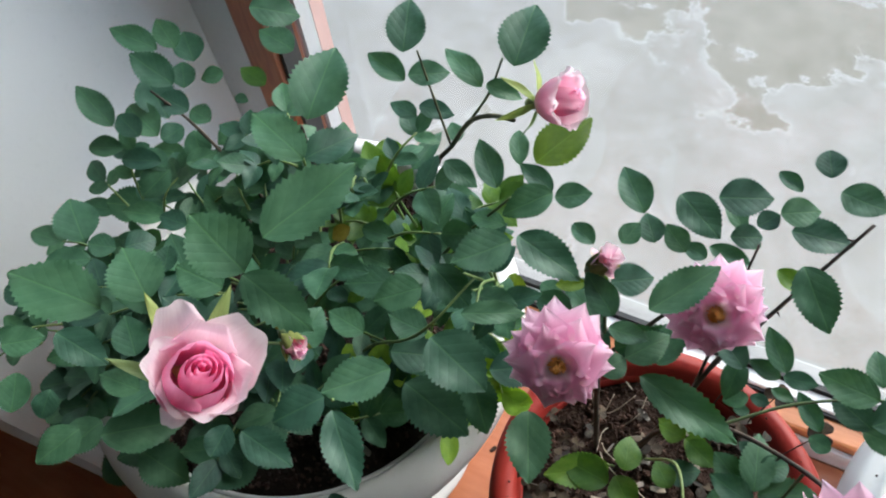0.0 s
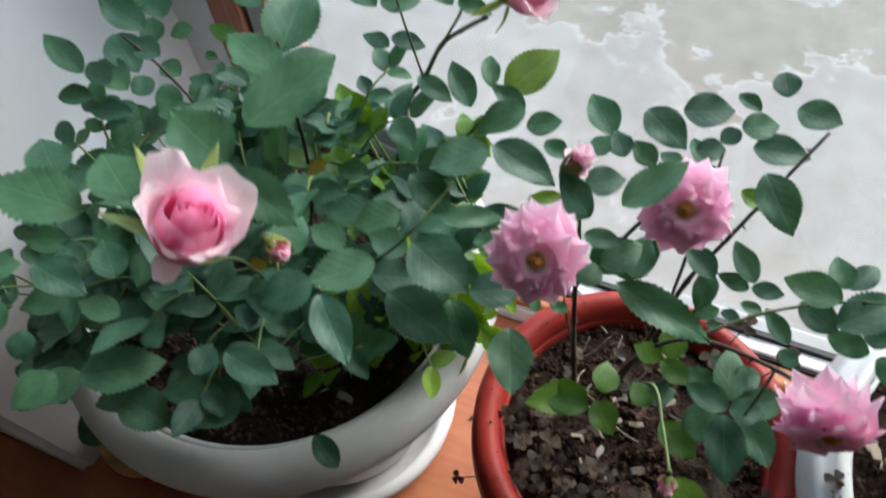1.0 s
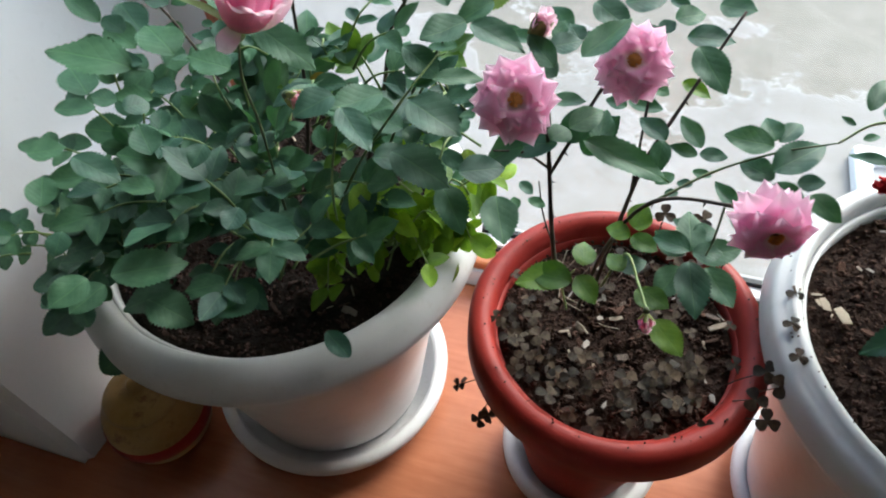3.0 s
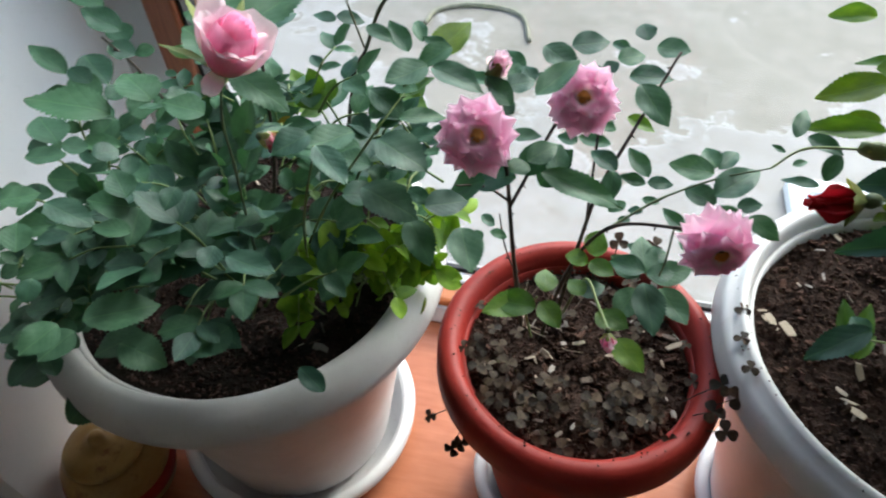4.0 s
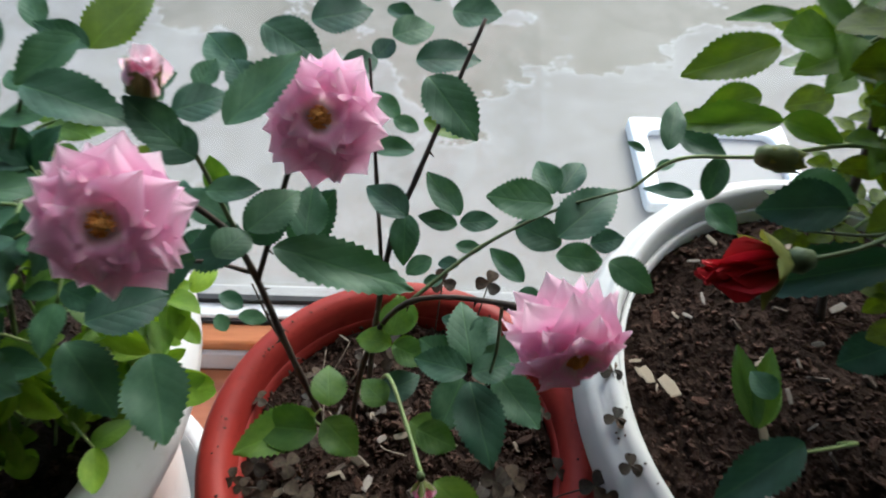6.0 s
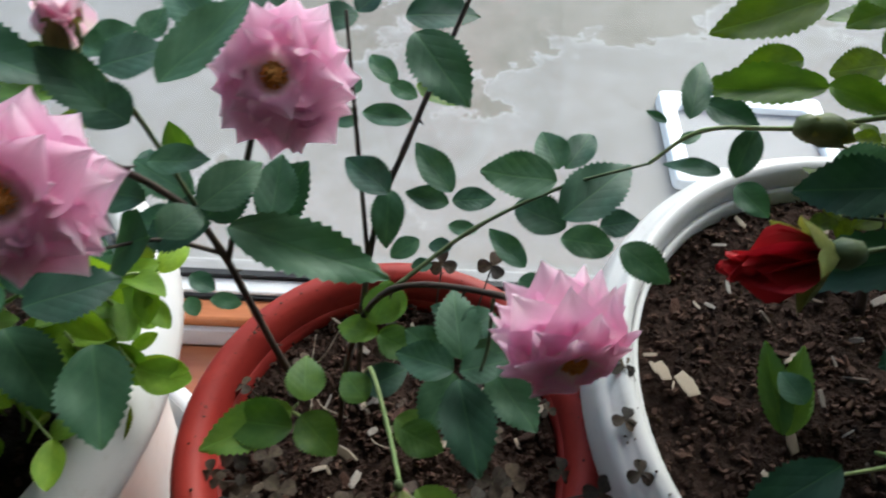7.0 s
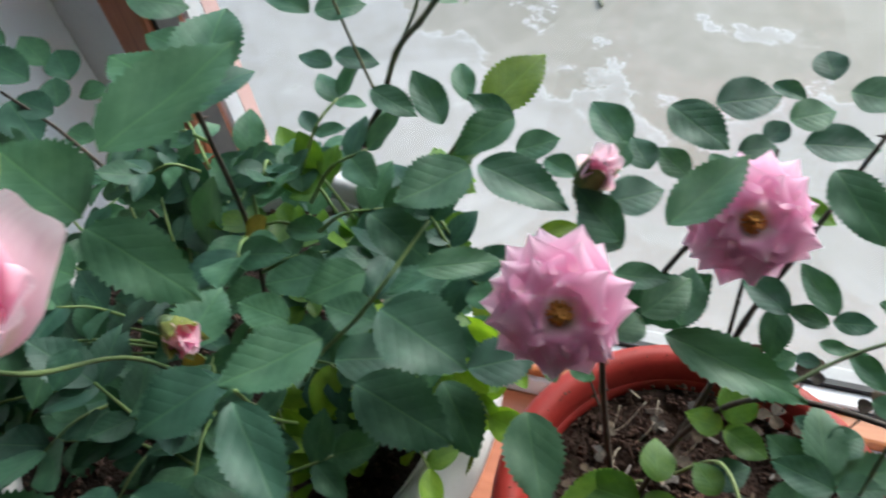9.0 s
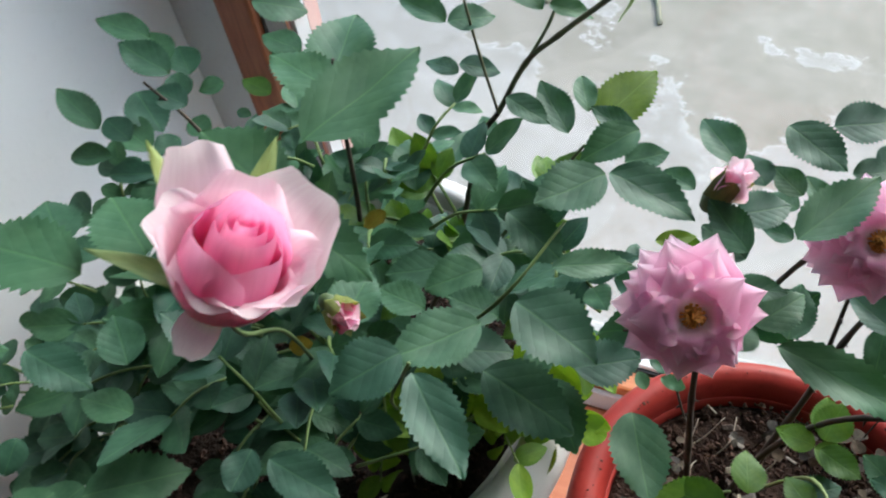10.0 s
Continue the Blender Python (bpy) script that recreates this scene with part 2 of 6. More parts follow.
GREY_CHIP = surface("grey_bark_chips", (0.10, 0.078, 0.066), (0.20, 0.155, 0.13), 90.0, 0.85, (0.6, 0.55, 0.5), 260.0, 0.5, 0.002, 0.1)
PALE_CHIP = surface("pale_wood_chip", (0.32, 0.25, 0.19), (0.46, 0.38, 0.29), 90.0, 0.8)
DRY = surface("dry_grey_leaf", (0.16, 0.13, 0.11), (0.30, 0.26, 0.23), 60.0, 0.8)
LEAF = leaf_material("rose_leaf", (0.026, 0.088, 0.056), (0.050, 0.136, 0.088), 0.24, (1.3, 1.4, 0.6), 0.52)
FRESH = leaf_material("young_rose_leaf", (0.060, 0.15, 0.026), (0.105, 0.22, 0.036), 0.38, (1.3, 1.3, 0.5), 0.5)
SPRING_GREEN = leaf_material("spring_green_leaf", (0.058, 0.122, 0.014), (0.098, 0.180, 0.020), 0.45, (1.4, 1.4, 0.4), 0.6)
LIME = leaf_material("lime_green_leaf", (0.15, 0.30, 0.026), (0.23, 0.40, 0.042), 0.4, (1.2, 1.2, 0.6))
DEEP = leaf_material("dark_rose_leaf", (0.054, 0.092, 0.012), (0.115, 0.195, 0.018), 0.50, (1.7, 1.6, 0.4), 0.6)
PURPLE = leaf_material("purple_clover_leaf", (0.036, 0.028, 0.022), (0.082, 0.064, 0.052), 0.15, (1.1, 0.9, 0.9), 0.9)
STEM = surface("green_rose_stem", (0.05, 0.085, 0.03), (0.10, 0.14, 0.05), 40.0, 0.55)
TWIG = surface("olive_brown_twig", (0.06, 0.055, 0.03), (0.12, 0.12, 0.05), 60.0, 0.6)
PETIOLE = surface("light_green_petiole", (0.10, 0.18, 0.05), (0.18, 0.26, 0.08), 60.0, 0.5)
BARK = surface("brown_rose_stem", (0.035, 0.026, 0.02), (0.08, 0.055, 0.04), 60.0, 0.7)
PALE_STEM = surface("pale_green_stalk", (0.22, 0.32, 0.10), (0.32, 0.40, 0.15), 50.0, 0.5)
PETAL = petal_material("pink_petal", (0.99, 0.57, 0.80), (0.99, 0.83, 0.93), (0.99, 0.93, 0.88), 0.52)
PALE_PETAL = petal_material("pale_pink_petal", (0.97, 0.64, 0.77), (0.98, 0.84, 0.90), (0.88, 0.84, 0.64), 0.6)
BLUSH_PETAL = petal_material("blush_pink_petal", (0.94, 0.42, 0.62), (0.98, 0.72, 0.84), (0.90, 0.66, 0.52), 0.6)
HEART_PETAL = petal_material("deep_pink_petal", (0.93, 0.27, 0.52), (0.96, 0.50, 0.71), (0.90, 0.28, 0.48), 0.5)
RED_PETAL = petal_material("crimson_petal", (0.42, 0.008, 0.018), (0.52, 0.02, 0.03), (0.20, 0.004, 0.008), 0.25)
SEPAL_GREEN = leaf_material("pale_sepal", (0.20, 0.30, 0.10), (0.34, 0.44, 0.18), 0.4, (1.1, 1.1, 0.7))
SEPAL_OLIVE = leaf_material("olive_sepal", (0.13, 0.18, 0.05), (0.22, 0.27, 0.09), 0.35, (1.2, 1.1, 0.6))
YELLOWED = leaf_material("yellowed_leaf", (0.24, 0.21, 0.03), (0.36, 0.27, 0.06), 0.4, (1.2, 1.1, 0.6))
SEPAL_OLIVE_PLAIN = surface("olive_bud_skin", (0.10, 0.14, 0.035), (0.18, 0.22, 0.07), 120.0, 0.5)
STAMEN = surface("orange_stamens", (0.84, 0.36, 0.07), (0.92, 0.52, 0.15), 200.0, 0.7)


# ---- building helpers ----
def mesh_of(name, verts, faces, material, smooth=True, uvs=None):
    me = bpy.data.meshes.new(name)
    me.from_pydata([tuple(v) for v in verts], [], faces)
    if uvs is not None:
        layer = me.uv_layers.new(name="UVMap")
        for loop in me.loops:
            layer.data[loop.index].uv = uvs[loop.vertex_index]
    me.materials.append(material)
    if smooth:
        for p in me.polygons:
            p.use_smooth = True
    me.update()
    return me


def part(name, data, parent, label="", m=None):
    """One mesh object under a thing or a part."""
    ob = new(name, data)
    ob.parent = parent
    if m is not None:
        ob.matrix_basis = m
    return tagged(ob, label)


def thing(name, label, category, group="", m=None):
    ob = new(name)
    ob.empty_display_size = 0.02
    if m is not None:
        ob.matrix_basis = m
    return tagged(ob, label, category, group)


def boxes(name, material, *spans, bevel=0.0):
    """One mesh of boxes, each given as (x0, x1, y0, y1, z0, z1)."""
    bm = bmesh.new()
    for x0, x1, y0, y1, z0, z1 in spans:
        made = bmesh.ops.create_cube(bm, size=1.0)["verts"]
        for v in made:
            v.co = Vector(((x0 + x1) / 2 + v.co.x * (x1 - x0), (y0 + y1) / 2 + v.co.y * (y1 - y0), (z0 + z1) / 2 + v.co.z * (z1 - z0)))
    if bevel:
        bmesh.ops.bevel(bm, geom=list(bm.edges), offset=bevel, segments=2, affect="EDGES", profile=0.5)
    me = bpy.data.meshes.new(name)
    bm.to_mesh(me)
    bm.free()
    me.materials.append(material)
    return me


def lathe(name, profile, material, n=72, wobble=0.0):
    """Turns a profile of (radius, height) round the z axis; it closes on itself where it starts on the axis."""
    verts, faces = [], []
    for k in range(n):
        a = 2 * math.pi * k / n
        f = 1 + wobble * math.sin(3 * a + 0.6)
        verts += [(r * f * math.cos(a), r * f * math.sin(a), z) for r, z in profile]
    m = len(profile)
    for k in range(n):
        k2 = (k + 1) % n
        faces += [(k * m + j, k2 * m + j, k2 * m + j + 1, k * m + j + 1) for j in range(m - 1)]
    me = mesh_of(name, verts, faces, material)
    bm = bmesh.new()
    bm.from_mesh(me)
    bmesh.ops.remove_doubles(bm, verts=list(bm.verts), dist=1e-5)
    bmesh.ops.recalc_face_normals(bm, faces=list(bm.faces))
    bm.to_mesh(me)
    bm.free()
    return me


def curve_points(ctrl, steps=6):
    """A smooth line through the given places."""
    p = [Vector(c) for c in ctrl]
    p = [p[0] * 2 - p[1]] + p + [p[-1] * 2 - p[-2]]
    out = []
    for i in range(1, len(p) - 2):
        for s in range(steps):
            t = s / steps
            out.append(0.5 * (2 * p[i] + (p[i + 1] - p[i - 1]) * t + (2 * p[i - 1] - 5 * p[i] + 4 * p[i + 1] - p[i + 2]) * t * t + (3 * p[i] - p[i - 1] - 3 * p[i + 1] + p[i + 2]) * t ** 3))
    return out + [p[-2]]


def tube_data(ctrl, r0, r1, sides=7, steps=6, knots=0.0):
    pts = curve_points(ctrl, steps)
    verts, faces, n = [], [], len(pts)
    ref = Vector((0.3, 0.8, 0.5))
    for i, p in enumerate(pts):
        d = (pts[min(i + 1, n - 1)] - pts[max(i - 1, 0)]).normalized()
        u = d.cross(ref).normalized()
        v = d.cross(u)
        r = r0 + (r1 - r0) * i / (n - 1)
        r *= 1 + knots * (0.5 if i % steps == 0 else 0) * (1 if 0 < i < n - 1 else 0)
        verts += [p + (u * math.cos(2 * math.pi * k / sides) + v * math.sin(2 * math.pi * k / sides)) * r for k in range(sides)]
    for i in range(n - 1):
        faces += [(i * sides + k, i * sides + (k + 1) % sides, (i + 1) * sides + (k + 1) % sides, (i + 1) * sides + k) for k in range(sides)]
    faces += [tuple(reversed(range(sides))), tuple(range((n - 1) * sides, n * sides))]
    return verts, faces


def tube(name, ctrl, r0, r1, material, sides=7, steps=6, knots=0.0):
    return mesh_of(name, *tube_data(ctrl, r0, r1, sides, steps, knots), material)


# ---- the room, the window and the yard ----
# Unseen window head, set low to keep high sky light off the pots' fronts.
WINDOW_TOP = 1.0
FLOOR, CEILING = -0.92, 2.0


def structure(name, data, label, category):
    return tagged(new(name, data), label, category, kind="structure")


def wall_left_data():
    """The wall beside the window: the room's face, then a slightly splayed reveal up to the frame."""
    plan = [(-1.6, -0.145), (-0.475, -0.145), (-0.465, -0.138), (-0.434, 0.168), (-0.434, 0.25), (-1.6, 0.25)]
    n = len(plan)
    verts = [(x, y, FLOOR) for x, y in plan] + [(x, y, CEILING) for x, y in plan]
    faces = [tuple(range(n))[::-1], tuple(range(n, 2 * n))] + [(i, (i + 1) % n, n + (i + 1) % n, n + i) for i in range(n)]
    return mesh_of("wall_left", verts, faces, WALL, smooth=False)


structure("wall_left", wall_left_data(), "white painted plaster wall beside the window", "wall")
# Unseen wall, moved in to cut light that slips past from the right.
structure("unseen_wall_right", boxes("unseen_wall_right", WALL, (0.87, 2.2, -0.145, 0.25, FLOOR, CEILING)), "unseen white plaster wall, placed to block light from the right", "wall")
structure("wall_below_window", boxes("wall_below_window", WALL, (-0.434, 0.87, -0.145, 0.25, FLOOR, -0.032)), "white painted plaster wall under the sill", "wall")
# Unseen wall that blocks the high sky above the lowered window head.
structure("unseen_wall_above", boxes("unseen_wall_above", WALL, (-0.434, 0.87, -0.145, 0.25, WINDOW_TOP + 0.06, CEILING)), "unseen white plaster wall over the window, set low to block high sky", "wall")
# Unseen room shell, drawn in close so that it bounces fill onto the flowers.
structure("unseen_wall_back", boxes("unseen_wall_back", ROOM, (-1.7, 2.3, -2.0, -1.9, FLOOR, CEILING)), "unseen cream back wall, set near to bounce fill light", "wall")
structure("unseen_wall_west", boxes("unseen_wall_west", ROOM, (-1.7, -1.6, -1.9, 0.25, FLOOR, CEILING)), "unseen cream side wall that bounces fill light", "wall")
structure("unseen_wall_east", boxes("unseen_wall_east", ROOM, (2.2, 2.3, -1.9, 0.25, FLOOR, CEILING)), "unseen cream side wall that bounces fill light", "wall")
structure("floor", boxes("floor", PARQUET, (-1.7, 2.3, -2.0, 0.0, FLOOR - 0.1, FLOOR)), "unseen brown parquet floor closing the room", "floor")
structure("ceiling", boxes("ceiling", ROOM, (-1.7, 2.3, -2.0, 0.25, CEILING, CEILING + 0.1)), "unseen cream ceiling that bounces fill light", "ceiling")
structure("window_sill", boxes("window_sill", SILL, (-0.80, 1.05, -0.26, -0.146, -0.03, 0.0), (-0.47, 0.87, -0.1462, 0.166, -0.03, 0.0)), "glossy orange-brown laminate window sill board", "window sill")

window = tagged(new("window_1"), "fixed window with a brown wooden frame", "window", kind="structure")
part("grey_lip", boxes("grey_lip", GREY, (-0.43, 0.83, 0.1665, 0.172, 0.001, 0.030), bevel=0.0015), window, "pale grey metal lip along the sill")
part("bottom_rail", boxes("bottom_rail", RAIL, (-0.394, 0.80, 0.1722, 0.194, -0.03, 0.040), bevel=0.003), window, "orange-brown wooden bottom rail")
part("bottom_bead", boxes("bottom_bead", BEAD, (-0.364, 0.80, 0.1975, 0.212, -0.03, 0.047), bevel=0.002), window, "white bottom bead")
part("gasket", boxes("gasket", GASKET, (-0.364, 0.80, 0.1942, 0.1973, -0.03, 0.043), (-0.364, 0.80, 0.2125, 0.218, -0.03, 0.052), (-0.3638, -0.3605, 0.176, 0.196, 0.041, WINDOW_TOP - 0.01)), window, "black rubber gasket")
part("side_post", boxes("side_post", FRAME, (-0.394, -0.364, 0.170, 0.205, 0.0405, WINDOW_TOP), bevel=0.003), window, "dark brown wooden side post")
part("side_cover", boxes("side_cover", GREY, (-0.434, -0.3945, 0.1725, 0.20, 0.0305, WINDOW_TOP), bevel=0.001), window, "grey side cover strip")
part("outer_post", boxes("outer_post", PINK, (-0.388, -0.3605, 0.2225, 0.238, -0.03, WINDOW_TOP + 0.01)), window, "salmon-painted outer reveal")
part("outer_edge", boxes("outer_edge", GREY, (-0.3638, -0.3605, 0.2055, 0.2215, 0.05, WINDOW_TOP - 0.01)), window, "grey glazing strip")
part("top_rail", boxes("top_rail", FRAME, (-0.434, 0.87, 0.170, 0.205, WINDOW_TOP + 0.0005, WINDOW_TOP + 0.06)), window, "unseen dark brown wooden rail at the lowered window head")
# Unseen far post, where the window is ended early to limit side light.
part("far_post", boxes("far_post", FRAME, (0.8005, 0.87, 0.170, 0.205, -0.03, WINDOW_TOP)), window, "dark brown wooden side post")
pane = part("pane", boxes("pane", GLASS, (-0.3605, 0.80, 0.2185, 0.2205, 0.047, WINDOW_TOP)), window)
pane.visible_shadow = False
structure("outer_sill", boxes("outer_sill", LEDGE, (-0.352, 0.87, 0.2215, 0.27, -0.04, -0.004), bevel=0.004), "grey concrete outer window ledge", "window sill")


def ground_data(z=-1.2, far=260.0):
    """One sheet of paving from the house wall to the horizon, finer near the window, with a slight unevenness."""
    xs = [-far, -60, -20] + [-8 + 0.5 * i for i in range(33)] + [20, 60, far]
    ys = [0.2505] + [0.7 + 0.45 * i for i in range(24)] + [16, 30, 70, far]
    verts = [(x, y, z + 0.012 * noise.noise((x * 0.5, y * 0.5, 0))) for y in ys for x in xs]
    n = len(xs)
    faces = [(j * n + i, j * n + i + 1, (j + 1) * n + i + 1, (j + 1) * n + i) for j in range(len(ys) - 1) for i in range(n - 1)]
    return mesh_of("ground", verts, faces, YARD)


structure("ground", ground_data(), "concrete yard with peeling whitewash and damp stains", "ground")


# ---- pots ----
def pot(label, rim_label, x, y, material, body, rim, saucer_r, saucer_label):
    """A pot of a tapering body and a rim, on a saucer of its own."""
    ob = thing("flower_pot", label, "flower pot", "flower pots on the sill", pose(x, y, 0))
    part("body", lathe("body", body, material), ob)
    part("rim", lathe("rim", rim + rim[:1], material, 96), ob, rim_label)
    s = thing("saucer", saucer_label, "saucer", "saucers under the pots", pose(x, y, 0))
    r = saucer_r
    part("dish", lathe("dish", [(0, 0.001), (r * 0.86, 0.001), (r * 0.9, 0.004), (r - 0.004, 0.020), (r * 0.9, 0.0205), (r * 0.86, 0.009), (0, 0.008)], WHITE), s)
    part("lip", lathe("lip", [(r - 0.004, 0.0185), (r, 0.022), (r + 0.0005, 0.027), (r - 0.003, 0.031), (r - 0.009, 0.0315), (r - 0.0125, 0.029), (r - 0.013, 0.023), (r - 0.004, 0.0185)], WHITE, 96), s)


def tapered(rim, top, base):
    return [(0, 0.011), (base * 0.9, 0.0105), (base, 0.014), (base + 0.001, 0.02), (rim - 0.003, top - 0.03), (rim - 0.0025, top - 0.012), (rim - 0.0055, top - 0.012), (rim - 0.0065, top - 0.03), (base - 0.004, 0.02), (0, 0.018)]


def broad_rim(rim, top, lip, drop):
    """A broad rounded lip that rolls outward."""
    return [(rim - 0.0024, top - drop), (lip - 0.004, top - drop + 0.001), (lip, top - drop + 0.006), (lip - 0.001, top - drop + 0.012), (lip - 0.006, top - 0.004), (rim + 0.008, top + 0.001), (rim + 0.002, top + 0.001), (rim, top - 0.002), (rim - 0.002, top - 0.012)]


def ridged_rim(rim, top, lip):
    """A lip with an inner ridge, a groove and a sloping outer band."""
    return [(rim - 0.0024, top - 0.045), (rim + 0.004, top - 0.044), (lip - 0.002, top - 0.030), (lip, top - 0.024), (lip - 0.003, top - 0.012), (rim + 0.013, top - 0.005), (rim + 0.010, top - 0.0065), (rim + 0.0075, top - 0.001), (rim + 0.004, top + 0.001), (rim, top - 0.002), (rim - 0.002, top - 0.012)]


def rolled_rim(rim, top, lip):
    """An upright rolled collar."""
    return [(rim - 0.0024, top - 0.034), (lip - 0.004, top - 0.031), (lip, top - 0.025), (lip - 0.001, top - 0.006), (lip - 0.005, top + 0.001), (rim + 0.004, top + 0.002), (rim - 0.001, top - 0.002), (rim - 0.004, top - 0.010), (rim - 0.0075, top - 0.030)]


LX, LY, RX, RY, WX, WY = -0.261, 0.017, 0.0, 0.0, 0.234, 0.017
pot("large white plastic flower pot holding a leafy rose bush", "broad rolled rim", LX, LY, WHITE, tapered(0.133, 0.279, 0.092), broad_rim(0.133, 0.279, 0.156, 0.030), 0.119, "white plastic saucer under the large white pot")
pot("dusty terracotta-red plastic flower pot holding a small rose", "rolled collar, dusty with soil", RX, RY, RED, tapered(0.087, 0.247, 0.050), rolled_rim(0.087, 0.247, 0.103), 0.072, "white plastic saucer under the terracotta-red pot")
pot("large white plastic flower pot with a ridged rim", "ridged double rim", WX, WY, WHITE, tapered(0.129, 0.289, 0.082), ridged_rim(0.129, 0.289, 0.148), 0.097, "white plastic saucer under the ridged white pot")


def soil_data(r, seed, material, rise=0.008):
    """A lumpy round bed of soil that fills a pot's mouth."""
    rings, n = 16, 64
    verts, faces = [(0, 0, 0)], []
    for i in range(1, rings + 1):
        for k in range(n):
            a, q = 2 * math.pi * k / n, r * i / rings
            x, y = q * math.cos(a), q * math.sin(a)
            h = rise * noise.noise((x * 28 + seed, y * 28, 0)) + 0.006 * noise.noise((x * 90, y * 90 + seed, 3)) if i < rings else -0.006
            verts.append((x, y, h))
    faces += [(0, 1 + k, 1 + (k + 1) % n) for k in range(n)]
    for i in range(rings - 1):
        faces += [(1 + i * n + k, 1 + (i + 1) * n + k, 1 + (i + 1) * n + (k + 1) % n, 1 + i * n + (k + 1) % n) for k in range(n)]
    return mesh_of("soil", verts, faces, material)


def crumbs_data(r, seed, count, material, size=(0.003, 0.009), flat=0.5):
    """Bits of bark and clods strewn over a round bed, joined."""
    rnd = random.Random(seed)
    verts, faces = [], []
    for _ in range(count):
        a, q = rnd.uniform(0, 2 * math.pi), r * math.sqrt(rnd.random())
        s = rnd.uniform(*size)
        spin = Euler((rnd.uniform(-0.7, 0.7), rnd.uniform(-0.7, 0.7), rnd.uniform(0, 6.3))).to_matrix()
        x, y = q * math.cos(a), q * math.sin(a)
        z = 0.008 * noise.noise((x * 28 + seed, y * 28, 0)) + 0.002
        b = len(verts)
        corner = [(-1, -0.5, -flat), (1, -0.6, -flat), (0.9, 0.6, -flat), (-0.8, 0.5, -flat), (-0.6, -0.4, flat), (0.8, -0.3, flat), (0.5, 0.4, flat), (-0.7, 0.3, flat)]
        for c in corner:
            v = spin @ (Vector(c) * s * 0.5 * rnd.uniform(0.75, 1.25))
            verts.append((x + v.x, y + v.y, z + v.z))
        faces += [(b, b + 3, b + 2, b + 1), (b + 4, b + 5, b + 6, b + 7), (b, b + 1, b + 5, b + 4), (b + 1, b + 2, b + 6, b + 5), (b + 2, b + 3, b + 7, b + 6), (b + 3, b, b + 4, b + 7)]
    return mesh_of("crumbs", verts, faces, material, smooth=False)


def chip_data(seed, material, flat):
    """One splinter of bark: a crooked slab."""
    rn = random.Random(seed)
    corner = [(-1, -0.45, -flat), (0.1, -0.6, -flat), (1, -0.3, -flat), (0.8, 0.5, -flat), (-0.1, 0.6, -flat), (-0.9, 0.4, -flat)]
    verts = [Vector(c) * 0.5 * rn.uniform(0.8, 1.2) for c in corner]
    verts += [Vector((v.x * 0.86, v.y * 0.8, flat * rn.uniform(0.3, 0.7))) for v in verts]
    faces = [(5, 4, 3, 2, 1, 0), (6, 7, 8, 9, 10, 11)] + [(i, (i + 1) % 6, 6 + (i + 1) % 6, 6 + i) for i in range(6)]
    return mesh_of("bark_chip", verts, faces, material, smooth=False)


BARK_CHIPS = [chip_data(k, skin, 0.08 + 0.03 * k) for k, skin in enumerate((CHIP, CHIP, RUSTY_CHIP, CHIP, RUSTY_CHIP, GREY_CHIP))]
SHADED_CHIPS = [chip_data(40 + k, SHADED_CHIP, 0.09) for k in range(3)]
FLAKES = [chip_data(20 + k, PALE_CHIP, 0.05) for k in range(3)]
DRY_BITS = [chip_data(30 + k, DRY, 0.05) for k in range(3)]


# The last argument picks the copies that carry shade in their colour.
def soil_bed(x, y, z, r, seed, count, chips, pale, label, darkened=False):
    ob = tagged(new("soil", soil_data(r, seed, SHADED_SOIL if darkened else SOIL)), label, "soil", "soil in the pots")
    ob.matrix_basis = pose(x, y, z)
    grit = part("grit", crumbs_data(r * 0.96, seed, count, SHADED_CHIP if darkened else CHIP, (0.0012, 0.0045)), ob)
    tagged(grit, "brown crumbs and clods", kind="stuff")
    rn = random.Random(seed + 1)
    for k in range(chips + 2 * pale):
        a, q = rn.uniform(0, 6.283), r * 0.93 * math.sqrt(rn.random())
        px, py = q * math.cos(a), q * math.sin(a)
        pz = 0.008 * noise.noise((px * 28 + seed, py * 28, 0)) + 0.004
        if k < chips:
            name, data, s = "bark_chip", SHADED_CHIPS[rn.randrange(3)] if darkened else BARK_CHIPS[rn.randrange(6)], rn.uniform(0.004, 0.012)
        elif k < chips + pale:
            name, data, s = "wood_flake", FLAKES[rn.randrange(3)], rn.uniform(0.004, 0.012)
        else:
            name, data, s = "dry_leaf", DRY_BITS[rn.randrange(3)], rn.uniform(0.006, 0.012)
        part(name, data, ob, "", pose(px, py, pz, rn.uniform(-35, 35), rn.uniform(-35, 35), rn.uniform(0, 360)) @ Matrix.Diagonal((s, s * rn.uniform(0.3, 0.9), s * rn.uniform(0.4, 0.8), 1)))


soil_bed(LX, LY, 0.259, 0.127, 3, 2200, 40, 6, "dark potting soil in the large white pot, with shade in its colour", True)
soil_bed(RX, RY, 0.230, 0.0825, 11, 1900, 60, 24, "dark brown potting soil with bark in the red pot")


